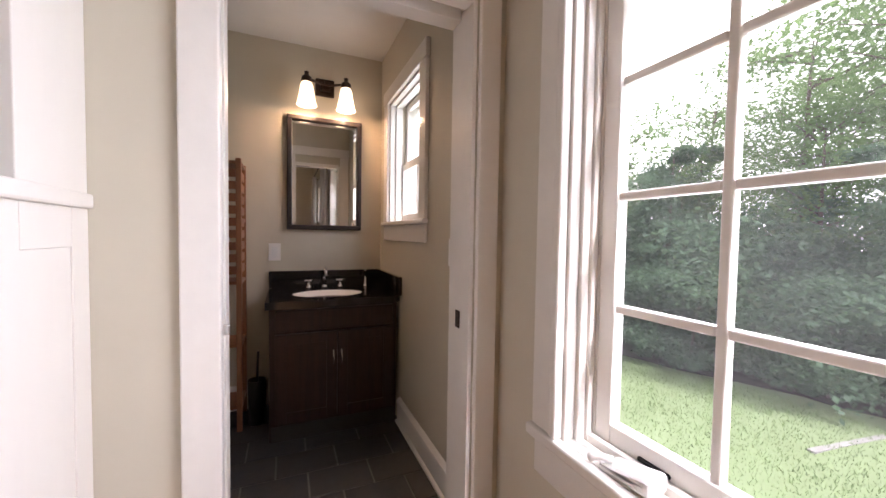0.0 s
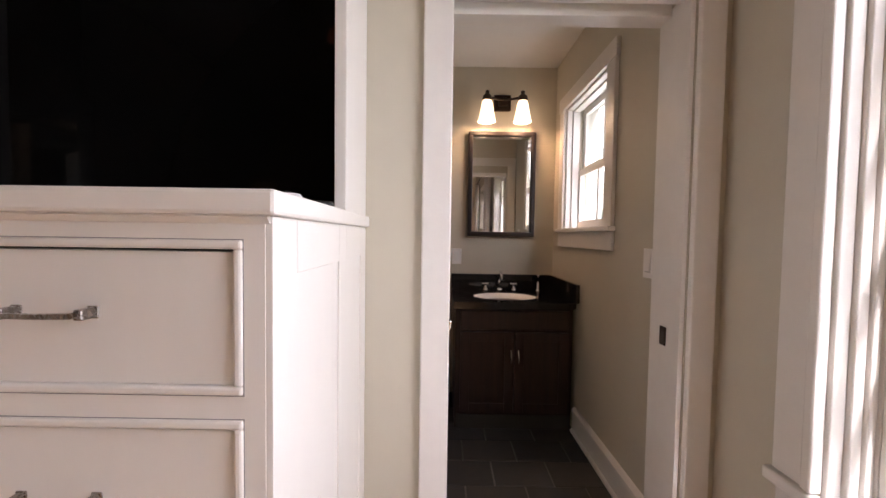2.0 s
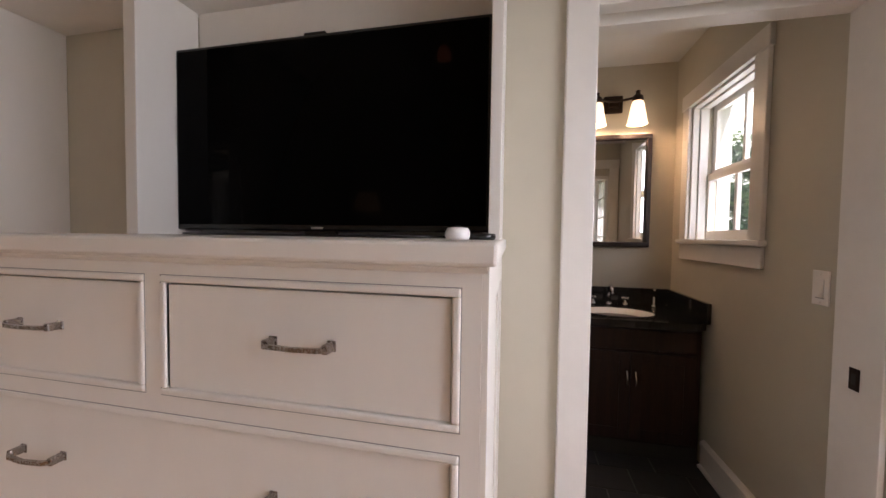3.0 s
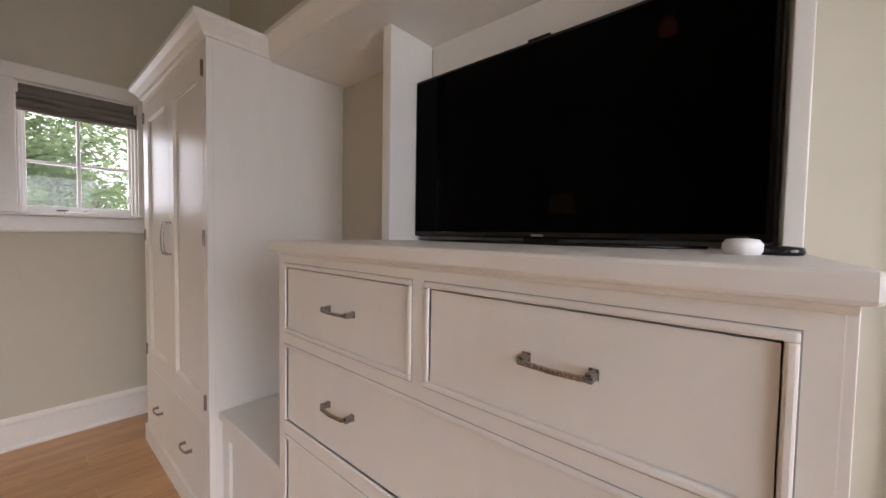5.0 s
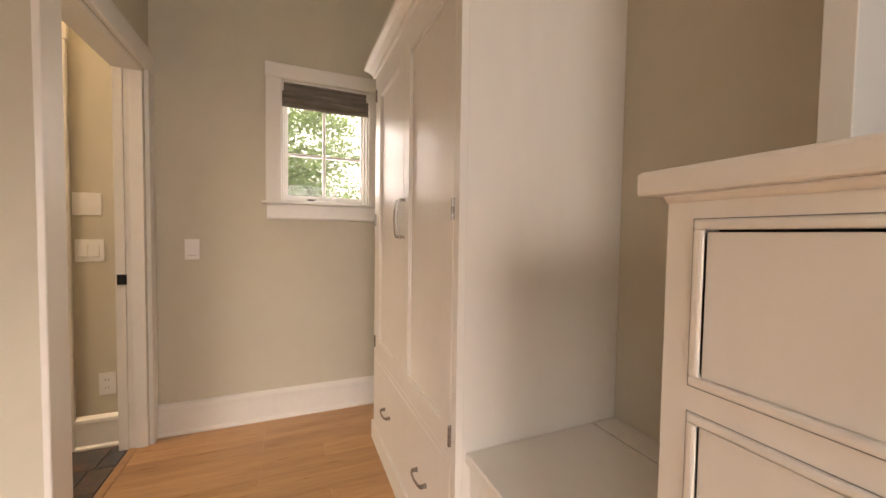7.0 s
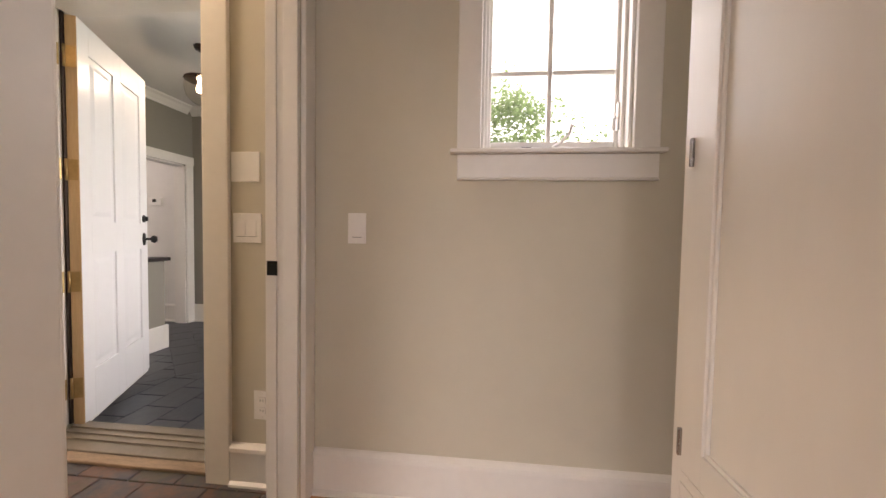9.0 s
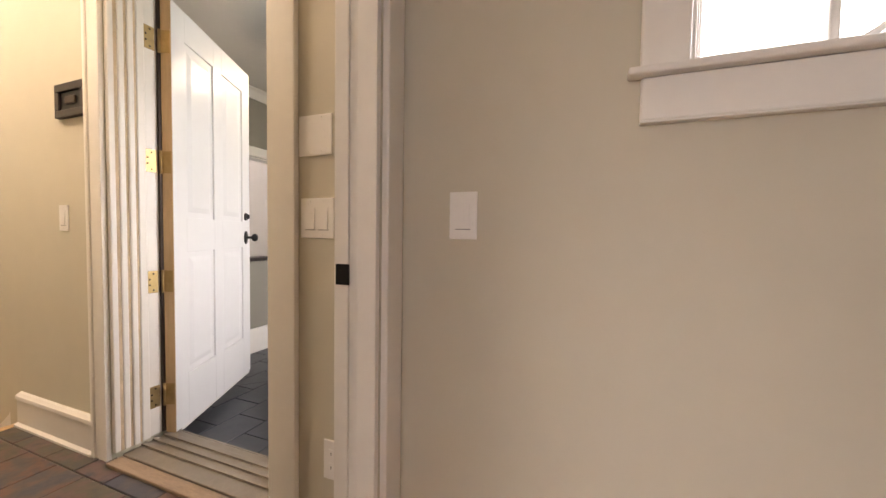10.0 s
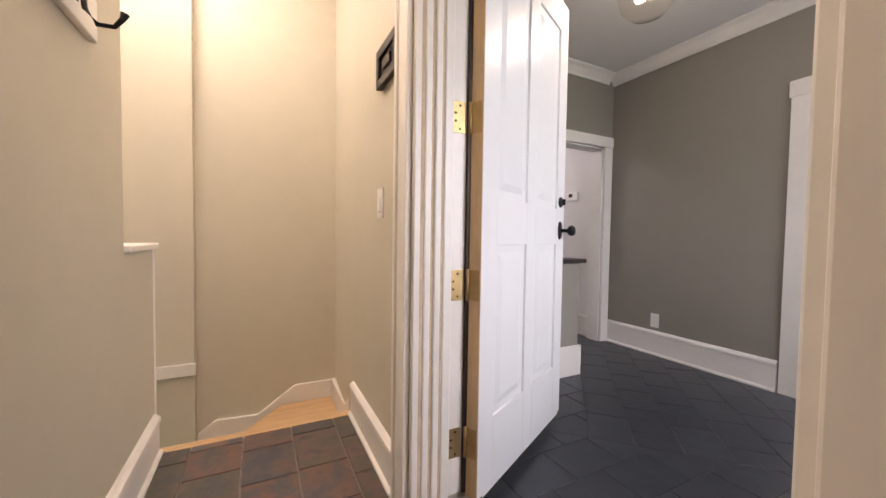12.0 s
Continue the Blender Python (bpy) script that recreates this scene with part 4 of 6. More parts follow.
bench = thing("storage_bench", "white painted built-in storage bench with a hinged lid", "bench", at=(-1.77, 0.75, 0))
part("body", slab(-2.072, -1.472, 0.485, N - 0.002, 0.0, 0.484), CABINET, bench)
pf = bmesh.new()
for a in ((-2.072, -2.01, 0.0, 0.484), (-1.53, -1.472, 0.0, 0.484), (-2.01, -1.53, 0.41, 0.484), (-2.01, -1.53, 0.0, 0.11)):
    block(pf, a[0], a[1], 0.472, 0.4845, a[2], a[3], bevel=0.001)
part("front_frame", pf, CABINET, bench)
part("lid", slab(-2.073, -1.473, 0.455, 0.925, 0.4845, 0.514, bevel=0.005), CABINET, bench)
part("hinge_strip", slab(-2.073, -1.473, 0.929, N - 0.002, 0.4845, 0.514, bevel=0.002), CABINET, bench)
# near-black filler colours in the shade of the lid joint
part("gap", slab(-2.0, -1.5, 0.9252, 0.9288, 0.486, 0.510), GAP, bench)

tv = thing("television", "black flat screen television switched off on the dresser", "television", at=(-0.95, 0.93, 1.2126))
part("housing", slab(-1.452, -0.446, 0.925, 0.965, 1.228, 1.797, bevel=0.006), TVPLASTIC, tv)
part("screen", slab(-1.440, -0.458, 0.9215, 0.9248, 1.246, 1.785), SCREEN, tv, "glossy black screen")
part("stand_neck", slab(-1.0, -0.90, 0.935, 0.955, 1.218, 1.23), TVPLASTIC, tv)
part("stand_base", slab(-1.20, -0.70, 0.83, 0.985, 1.2128, 1.2195, bevel=0.003), TVPLASTIC, tv)
part("camera_bump", slab(-1.0, -0.93, 0.93, 0.955, 1.7972, 1.806, bevel=0.003), TVPLASTIC, tv)
part("logo_plate", slab(-0.968, -0.930, 0.9206, 0.9214, 1.234, 1.240), SILVER, tv, "small silver maker's plate")
cable = solid("power_cable", tube(bmesh.new(), [(-1.40, 0.90, 1.2165), (-1.25, 0.82, 1.2165), (-1.1, 0.80, 1.2165), (-0.95, 0.815, 1.2165), (-0.72, 0.80, 1.2165), (-0.6, 0.84, 1.2165), (-0.55, 0.90, 1.2165)], 0.0035, 8), TVPLASTIC, "thin black cable lying on the dresser top", "cable")
puck = thing("speaker_puck", "small white rounded gadget on the dresser top", "gadget", at=(-0.487, 0.671, 1.2126))
part("body", lathe(bmesh.new(), [(0.0, 0.0), (0.022, 0.0), (0.025, 0.006), (0.025, 0.016), (0.02, 0.023), (0.0, 0.0255)], pose(-0.487, 0.671, 1.2127)), PLATE, puck)
part("button", lathe(bmesh.new(), [(0.0, 0.0), (0.006, 0.0), (0.006, 0.003), (0.0, 0.004)], pose(-0.487, 0.667, 1.2372)), TVPLASTIC, puck, "grey button")
solid("black_gadget", lathe(bmesh.new(), [(0.0, 0.0), (0.027, 0.0), (0.03, 0.005), (0.028, 0.012), (0.0, 0.015)], pose(-0.444, 0.705, 1.2127)), TVPLASTIC, "flat black puck on the dresser top", "gadget")

# ---- wardrobe ----
ward = thing("wardrobe", "tall white painted built-in wardrobe with two doors", "wardrobe", at=(-2.61, 0.7, 0))
WX0, WX1, WF = -3.15, -2.075, 0.425
part("carcass", slab(WX0, WX1, WF + 0.023, N - 0.002, 0.0, 2.0), CABINET, ward)
wf = bmesh.new()
for a in ((WX0, WX0 + 0.035, 0.0, 2.0), (WX1 - 0.035, WX1, 0.0, 2.0), (WX0 + 0.035, WX1 - 0.035, 1.925, 2.0), (WX0 + 0.035, WX1 - 0.035, 0.46, 0.485), (WX0 + 0.035, WX1 - 0.035, 0.0, 0.105)):
    block(wf, a[0], a[1], WF, WF + 0.0225, a[2], a[3])
bmesh.ops.remove_doubles(wf, verts=wf.verts, dist=1e-5)
part("face_frame", wf, CABINET, ward)
WM = (WX0 + WX1) / 2


def panel_door(t, x0, x1, z0, z1, y, hx, hinge_x, side):
    d = part("door", slab(x0, x1, y + 0.012, y + 0.022, z0, z1), CABINET, t)
    b = bmesh.new()
    sw = 0.075
    for a in ((x0, x0 + sw, z0, z1), (x1 - sw, x1, z0, z1), (x0 + sw, x1 - sw, z1 - sw - 0.01, z1), (x0 + sw, x1 - sw, z0, z0 + sw)):
        block(b, a[0], a[1], y - 0.001, y + 0.0115, a[2], a[3], bevel=0.0012)
    for a in ((x0 + sw, x0 + sw + 0.008, z0 + sw, z1 - sw - 0.01), (x1 - sw - 0.008, x1 - sw, z0 + sw, z1 - sw - 0.01), (x0 + sw, x1 - sw, z1 - sw - 0.018, z1 - sw - 0.01), (x0 + sw, x1 - sw, z0 + sw, z0 + sw + 0.008)):
        block(b, a[0], a[1], y + 0.004, y + 0.0118, a[2], a[3], bevel=0.002)
    part("door_frame", b, CABINET, d)
    bar_pull(t, hx, y - 0.001, 1.195, 0.15, True, d)
    for z in (0.55, 1.205, 1.86):
        h = bmesh.new()
        block(h, hinge_x - 0.0045, hinge_x + 0.0045, y - 0.009, y + 0.004, z - 0.032, z + 0.032, bevel=0.003)
        part("hinge", h, NICKEL, d, "nickel butt hinge")


panel_door(ward, WX0 + 0.036, WM - 0.0012, 0.487, 1.923, WF, WM - 0.032, WX0 + 0.034, -1)
panel_door(ward, WM + 0.0012, WX1 - 0.036, 0.487, 1.923, WF, WM + 0.022, WX1 - 0.034, 1)
dr = part("drawer", slab(WX0 + 0.037, WX1 - 0.037, WF - 0.001, WF + 0.021, 0.107, 0.458, bevel=0.0015), CABINET, ward)
for hx in (-2.84, -2.35):
    bar_pull(ward, hx, WF - 0.001, 0.275, 0.094, False, dr)
part("plinth", slab(WX0 - 0.006, WX1 + 0.002, WF - 0.012, WF - 0.0005, 0.0, 0.10, bevel=0.003), CABINET, ward)
cr = [(0.0, 1.968), (0.012, 1.968), (0.016, 1.982), (0.036, 2.005), (0.054, 2.018), (0.054, 2.036), (-0.03, 2.036), (-0.03, 2.001), (0.0, 2.001)]
ring = []
for o, z in cr:
    ring.append([(WX0 - o, N - 0.002, z), (WX0 - o, WF - o, z), (WX1 + o, WF - o, z), (WX1 + o, N - 0.002, z)])
bm = bmesh.new()
vv = [[bm.verts.new(p) for p in r] for r in ring]
for a, b in zip(vv, vv[1:] + vv[:1]):
    for k in range(3):
        bm.faces.new((a[k], a[k + 1], b[k + 1], b[k]))
bm.faces.new([r[0] for r in vv]), bm.faces.new([r[3] for r in vv])
bmesh.ops.recalc_face_normals(bm, faces=bm.faces)
part("crown", bm, CABINET, ward, "moulded crown")
part("top_board", slab(WX0 + 0.03, WX1 - 0.03, WF + 0.03, N - 0.003, 2.001, 2.02), CABINET, ward)

# ---- plates ----


def plate_x(name, label, x, y, z, d, gangs=1, kind="switch"):
    """A wall plate on a wall along y; d: the way it faces."""
    w = 0.07 if gangs == 1 else 0.116
    t = thing(name, label, "outlet" if kind == "outlet" else "switch", at=(x, y, z))
    a, b = (x, x + d * 0.0055)
    part("plate", slab(min(a, b), max(a, b), y - w / 2, y + w / 2, z - 0.0575, z + 0.0575, bevel=0.002), PLATE, t)
    for g in range(gangs):
        yc = y + (g - (gangs - 1) / 2) * 0.046
        c, e = x + d * 0.0056, x + d * 0.0085
        if kind == "switch":
            part("rocker", prism(bmesh.new(), [(c, z - 0.031), (x + d * 0.0105, z - 0.031), (x + d * 0.0068, z + 0.031), (c, z + 0.031)], "y", yc - 0.0165, yc + 0.0165), PLATE, t)
            # raised grey line puts the shade under the rocker into colour
            f = bmesh.new()
            for q in ((yc - 0.0185, yc + 0.0185, z - 0.0345, z - 0.0322),):
                block(f, min(c, x + d * 0.0062), max(c, x + d * 0.0062), q[0], q[1], q[2], q[3])
            part("rocker_shade", f, SEAM_SHADE, t)
        if kind == "outlet":
            for s in (-0.02, 0.02):
                part("socket", slab(min(c, e), max(c, e), yc - 0.015, yc + 0.015, z + s - 0.013, z + s + 0.013, bevel=0.001), PLATE, t)
                f = bmesh.new()
                for o in (-0.006, 0.006):
                    block(f, min(e, x + d * 0.0088), max(e, x + d * 0.0088), yc + o - 0.001, yc + o + 0.001, z + s - 0.004, z + s + 0.005)
                part("slot", f, GAP, t)
        for s in (-0.047, 0.047):
            part("screw", lathe(bmesh.new(), [(0.0, 0.0), (0.003, 0.0), (0.003, 0.001), (0.0, 0.0014)], Matrix.Translation((c, yc, z + s)) @ pose(0, 0, 0, 0, 90 * d, 0), 8), PLATE, t)
    return t


plate_x("light_switch", "white rocker switch plate on the beige wall", W, -0.506, 1.031, 1)
plate_x("blank_plate", "blank white double wall plate above the switches", W, -0.953, 1.262, 1, 2, "blank")
plate_x("light_switch", "white double rocker switch plate in the hall", W, -0.946, 1.026, 1, 2)
plate_x("power_outlet", "white power outlet above the hall baseboard", W, -0.886, 0.328, 1, 1, "outlet")
plate_x("light_switch", "white rocker switch plate on the bathroom wall", E, 1.40, 1.065, -1)
plate_x("light_switch", "narrow white rocker switch beside the stair", HW, -2.405, 1.034, 1)
plate_x("power_outlet", "white power outlet on the grey wall", GW, -2.90, 0.235, 1, 1, "blank")
o = thing("power_outlet", "white power outlet on the bathroom wall", "outlet", at=(-0.10, BB, 1.011))
part("plate", slab(-0.137, -0.065, BB - 0.006, BB, 0.955, 1.068, bevel=0.002), PLATE, o)
part("socket", slab(-0.118, -0.084, BB - 0.008, BB - 0.0061, 0.978, 1.045, bevel=0.001), PORCELAIN, o)
th = thing("thermostat", "small white thermostat on the far wall", "thermostat", at=(-6.1, -3.78, 1.33))
part("case", slab(-6.10, -6.075, -3.86, -3.70, 1.29, 1.375, bevel=0.004), PLATE, th)
part("display", slab(-6.0748, -6.074, -3.81, -3.76, 1.325, 1.36), GAP, th, "grey display")

# ---- bathroom ----
van = thing("vanity_cabinet", "dark espresso wooden vanity cabinet with two doors", "cabinet", at=(0.22, 2.4, 0))
VX0, VX1, VF = -0.118, 0.585, 2.135
part("body", slab(VX0, VX1, VF + 0.02, BB - 0.002, 0.0, 0.735, bevel=0.002), ESPRESSO, van)
# near-black sheet stands for a shaded toe recess; the body has none
part("toe_kick", slab(VX0 + 0.01, VX1 - 0.01, VF + 0.012, VF + 0.0195, 0.0, 0.085), GAP, van)
part("false_drawer", slab(VX0 + 0.03, VX1 - 0.03, VF, VF + 0.0195, 0.605, 0.72, bevel=0.004), ESPRESSO, van)
vm = (VX0 + VX1) / 2
for x0, x1, hx in ((VX0 + 0.03, vm - 0.002, vm - 0.022), (vm + 0.002, VX1 - 0.03, vm + 0.022)):
    d = part("door", slab(x0, x1, VF + 0.006, VF + 0.0195, 0.105, 0.59, bevel=0.002), ESPRESSO, van)
    b = bmesh.new()
    for a in ((x0, x0 + 0.055, 0.105, 0.59), (x1 - 0.055, x1, 0.105, 0.59), (x0 + 0.055, x1 - 0.055, 0.535, 0.59), (x0 + 0.055, x1 - 0.055, 0.105, 0.16)):
        block(b, a[0], a[1], VF - 0.004, VF + 0.0058, a[2], a[3], bevel=0.0015)
    part("door_frame", b, ESPRESSO, d)
    part("handle", tube(bmesh.new(), [(hx, VF - 0.004, 0.405), (hx, VF - 0.024, 0.415), (hx, VF - 0.030, 0.45), (hx, VF - 0.024, 0.485), (hx, VF - 0.004, 0.495)], 0.0055), CHROME, d, "chrome bow handle")
CT = 0.775
ct = thing("countertop", "polished black granite counter with a low backsplash", "countertop", at=(0.22, 2.4, 0.735))
bm = bmesh.new()
seg, sx, sy, sr = 40, 0.205, 2.345, (0.205, 0.155)
inner_t = [bm.verts.new((sx + sr[0] * math.cos(6.28318 * k / seg), sy + sr[1] * math.sin(6.28318 * k / seg), CT)) for k in range(seg)]
inner_b = [bm.verts.new((v.co.x, v.co.y, 0.7355)) for v in inner_t]
cx0, cx1, cy0, cy1 = -0.135, 0.600, 2.095, BB - 0.001


def on_rim(k):
    a = 6.28318 * k / seg
    dx, dy = math.cos(a), math.sin(a)
    t = min(((cx1 - sx) / dx if dx > 0 else (cx0 - sx) / dx) if abs(dx) > 1e-6 else 9, ((cy1 - sy) / dy if dy > 0 else (cy0 - sy) / dy) if abs(dy) > 1e-6 else 9)
    return sx + t * dx, sy + t * dy


outer_t = [bm.verts.new((*on_rim(k), CT)) for k in range(seg)]
outer_b = [bm.verts.new((v.co.x, v.co.y, 0.7355)) for v in outer_t]
for k in range(seg):
    j = (k + 1) % seg
    for q in ((inner_t[k], inner_t[j], outer_t[j], outer_t[k]), (outer_t[k], outer_t[j], outer_b[j], outer_b[k]), (outer_b[k], outer_b[j], inner_b[j], inner_b[k]), (inner_b[k], inner_b[j], inner_t[j], inner_t[k])):
        bm.faces.new(q)
bmesh.ops.recalc_face_normals(bm, faces=bm.faces)
part("slab", bm, GRANITE, ct)
part("backsplash", slab(cx0, cx1 - 0.021, BB - 0.022, BB - 0.001, CT + 0.0005, 0.885, bevel=0.002), GRANITE, ct)
part("side_splash", slab(cx1 - 0.02, cx1, 2.095, BB - 0.001, CT + 0.0005, 0.885, bevel=0.002), GRANITE, ct)
basin = thing("sink_basin", "white porcelain oval undermount basin", "sink", at=(sx, sy, 0.65))
part("bowl", lathe(bmesh.new(), [(0.0, -0.125), (0.05, -0.123), (0.12, -0.10), (0.18, -0.05), (0.208, -0.002), (0.216, -0.002), (0.19, -0.06), (0.13, -0.115), (0.05, -0.14), (0.0, -0.142)], Matrix.Translation((sx, sy, CT - 0.003)) @ Matrix.Diagonal((0.985, 0.745, 1, 1)), 36), PORCELAIN, basin)
part("drain", lathe(bmesh.new(), [(0.0, 0.0), (0.02, 0.0), (0.022, 0.003), (0.0, 0.004)], pose(sx, sy, CT - 0.127)), CHROME, basin, "chrome drain")
tap = thing("basin_tap", "chrome widespread tap with cross handles on the granite", "tap", at=(0.205, 2.56, CT))
part("spout", tube(bmesh.new(), [(0.205, 2.575, CT), (0.205, 2.575, CT + 0.07), (0.205, 2.565, CT + 0.115), (0.205, 2.53, CT + 0.135), (0.205, 2.49, CT + 0.12), (0.205, 2.475, CT + 0.085)], [0.016, 0.011, 0.011, 0.011, 0.011, 0.012], 12), CHROME, tap)
part("flange", lathe(bmesh.new(), [(0.0, 0.0), (0.026, 0.0), (0.022, 0.012), (0.013, 0.02), (0.0, 0.02)], pose(0.205, 2.575, CT + 0.0004)), CHROME, tap)
part("finial", lathe(bmesh.new(), [(0.0, 0.0), (0.006, 0.004), (0.008, 0.01), (0.0, 0.018)], pose(0.205, 2.562, CT + 0.122)), CHROME, tap)
for hx in (0.105, 0.305):
    h = part("handle", lathe(bmesh.new(), [(0.0, 0.0), (0.024, 0.0), (0.02, 0.012), (0.011, 0.022), (0.010, 0.045), (0.013, 0.05), (0.0, 0.056)], pose(hx, 2.565, CT + 0.0004)), CHROME, tap)
    c = bmesh.new()
    for a in (0.4, 1.97):
        tube(c, [(hx - 0.03 * math.cos(a), 2.565 - 0.03 * math.sin(a), CT + 0.05), (hx, 2.565, CT + 0.052), (hx + 0.03 * math.cos(a), 2.565 + 0.03 * math.sin(a), CT + 0.05)], [0.008, 0.005, 0.008], 8)
    part("cross_grip", c, CHROME, h)
soap = thing("soap_dispenser", "chrome soap dispenser at the corner of the vanity", "dispenser", at=(0.475, 2.56, CT))
part("bottle", lathe(bmesh.new(), [(0.0, 0.0), (0.022, 0.0), (0.02, 0.008), (0.007, 0.016), (0.006, 0.07), (0.0, 0.07)], pose(0.475, 2.56, CT + 0.0004)), CHROME, soap)
part("pump", tube(bmesh.new(), [(0.475, 2.56, CT + 0.07), (0.475, 2.56, CT + 0.11), (0.47, 2.54, CT + 0.116), (0.465, 2.515, CT + 0.11)], [0.008, 0.01, 0.008, 0.006]), CHROME, soap)

mir = thing("wall_mirror", "dark wooden framed mirror above the vanity", "mirror", at=(0.215, BB, 1.16))
b = bmesh.new()
mx0, mx1, mz0, mz1, mf = -0.027, 0.457, 1.162, 1.914, 0.03
for a in ((mx0, mx1, mz1 - mf, mz1), (mx0, mx1, mz0, mz0 + mf), (mx0, mx0 + mf, mz0 + mf, mz1 - mf), (mx1 - mf, mx1, mz0 + mf, mz1 - mf)):
    block(b, a[0], a[1], BB - 0.034, BB - 0.001, a[2], a[3], bevel=0.005)
part("frame", b, DARKFRAME, mir)
part("backing", slab(mx0 + mf, mx1 - mf, BB - 0.012, BB - 0.001, mz0 + mf, mz1 - mf), DARKFRAME, mir)
b = bmesh.new()
q0 = [(mx0 + mf + 0.0005, mz0 + mf + 0.0005), (mx1 - mf - 0.0005, mz0 + mf + 0.0005), (mx1 - mf - 0.0005, mz1 - mf - 0.0005), (mx0 + mf + 0.0005, mz1 - mf - 0.0005)]
q1 = [(mx0 + mf + 0.024, mz0 + mf + 0.024), (mx1 - mf - 0.024, mz0 + mf + 0.024), (mx1 - mf - 0.024, mz1 - mf - 0.024), (mx0 + mf + 0.024, mz1 - mf - 0.024)]
vo, vi = [b.verts.new((x, BB - 0.0135, z)) for x, z in q0], [b.verts.new((x, BB - 0.0155, z)) for x, z in q1]
for k in range(4):
    b.faces.new((vo[k], vo[(k + 1) % 4], vi[(k + 1) % 4], vi[k]))
b.faces.new(vi)
bmesh.ops.recalc_face_normals(b, faces=b.faces)
part("glass", b, MIRROR, mir, "bevelled mirror glass")

sc = thing("wall_sconce", "dark bronze two-light sconce with lit frosted shades", "wall lamp", at=(0.211, BB, 2.12))
part("backplate", slab(0.15, 0.272, BB - 0.022, BB - 0.001, 2.062, 2.178, bevel=0.008), BRONZE, sc)
part("boss", slab(0.18, 0.242, BB - 0.05, BB - 0.0225, 2.09, 2.15, bevel=0.006), BRONZE, sc)
part("arm", tube(bmesh.new(), [(0.089, 2.535, 2.125), (0.14, 2.575, 2.127), (0.18, 2.6, 2.127), (0.242, 2.6, 2.127), (0.285, 2.575, 2.127), (0.334, 2.535, 2.125)], 0.008), BRONZE, sc)
for hx in (0.089, 0.334):
    part("socket", lathe(bmesh.new(), [(0.0, 0.0), (0.03, 0.0), (0.034, 0.012), (0.03, 0.035), (0.016, 0.045), (0.012, 0.06), (0.016, 0.066), (0.0, 0.075)], pose(hx, 2.535, 2.095)), BRONZE, sc)
    part("shade", lathe(bmesh.new(), [(0.030, 0.0), (0.038, -0.02), (0.046, -0.07), (0.056, -0.12), (0.062, -0.145), (0.059, -0.145), (0.043, -0.07), (0.028, -0.003)], pose(hx, 2.535, 2.097), 24), LIT_SHADE, sc, "lit frosted glass shade")

rack = thing("towel_tower", "cherry-brown wooden towel tower with slatted sides", "shelf", at=(-0.45, 2.5, 0))
RX0, RX1, RY0, RY1, RH = -0.60, -0.262, 2.345, 2.63, 1.55
for x in (RX0, RX1 - 0.028):
    for y in (RY0, RY1 - 0.028):
        part("post", slab(x, x + 0.028, y, y + 0.028, 0.0, RH, bevel=0.003), CHERRY, rack)
for z in (0.12, 0.48, 0.84, 1.20, RH - 0.03):
    part("shelf", slab(RX0 + 0.002, RX1 - 0.002, RY0 + 0.029, RY1 - 0.029, z, z + 0.018, bevel=0.002), CHERRY, rack)
for k in range(9):
    z = 0.90 + 0.068 * k
    part("slat", slab(RX1 - 0.02, RX1 - 0.008, RY0 + 0.0285, RY1 - 0.0285, z, z + 0.046, bevel=0.002), CHERRY, rack)
    part("slat", slab(RX0 + 0.0285, RX1 - 0.0285, RY0 + 0.006, RY0 + 0.018, z, z + 0.046, bevel=0.002), CHERRY, rack)
bin_ = thing("waste_bin", "dark slim bin beside the vanity", "bin", at=(-0.19, 2.45, 0))
part("body", lathe(bmesh.new(), [(0.0, 0.0), (0.042, 0.0), (0.05, 0.26), (0.046, 0.26), (0.04, 0.01), (0.0, 0.01)], pose(-0.192, 2.42, 0.004)), BLACKMETAL, bin_)
part("brush_handle", tube(bmesh.new(), [(-0.192, 2.42, 0.015), (-0.19, 2.42, 0.3), (-0.185, 2.425, 0.43)], 0.007), BLACKMETAL, bin_)

# ---- hall: outer door ----
DT = 0.045
ang = math.degrees(math.atan2(-0.377, -0.743))
hinge_at = Matrix.Translation((-3.842, -2.064, 0)) @ pose(0, 0, 0, 0, 0, ang) @ Matrix.Translation((0, -DT, 0))
door = thing("outer_door", "white painted four-panel door standing wide open", "door", at=(-3.842, -2.062, 0))
DW, DZ0, DZ1 = 0.825, 0.018, 2.044


def door_part(name, bm, mat, parent, label=""):
    bmesh.ops.transform(bm, matrix=hinge_at, verts=bm.verts)
    return part(name, bm, mat, parent, label)


leaf = bmesh.new()
st = 0.105
cols = [(st, DW / 2 - 0.045), (DW / 2 + 0.045, DW - st)]
rows_ = [(0.27, 0.88), (1.05, 1.90)]
block(leaf, 0.003, DW, 0.010, DT - 0.010, DZ0, DZ1)
for y0, y1 in ((0.0, 0.0105), (DT - 0.0105, DT)):
    for a in ((0.003, st, DZ0, DZ1), (DW - st, DW, DZ0, DZ1), (DW / 2 - 0.045, DW / 2 + 0.045, DZ0, DZ1)):
        block(leaf, a[0], a[1], y0, y1, a[2], a[3], bevel=0.0015)
    for c in cols:
        for a in ((DZ0, 0.27), (0.88, 1.05), (1.90, DZ1)):
            block(leaf, c[0], c[1], y0, y1, a[0], a[1], bevel=0.0015)
door_part("leaf", leaf, DOORPAINT, door)
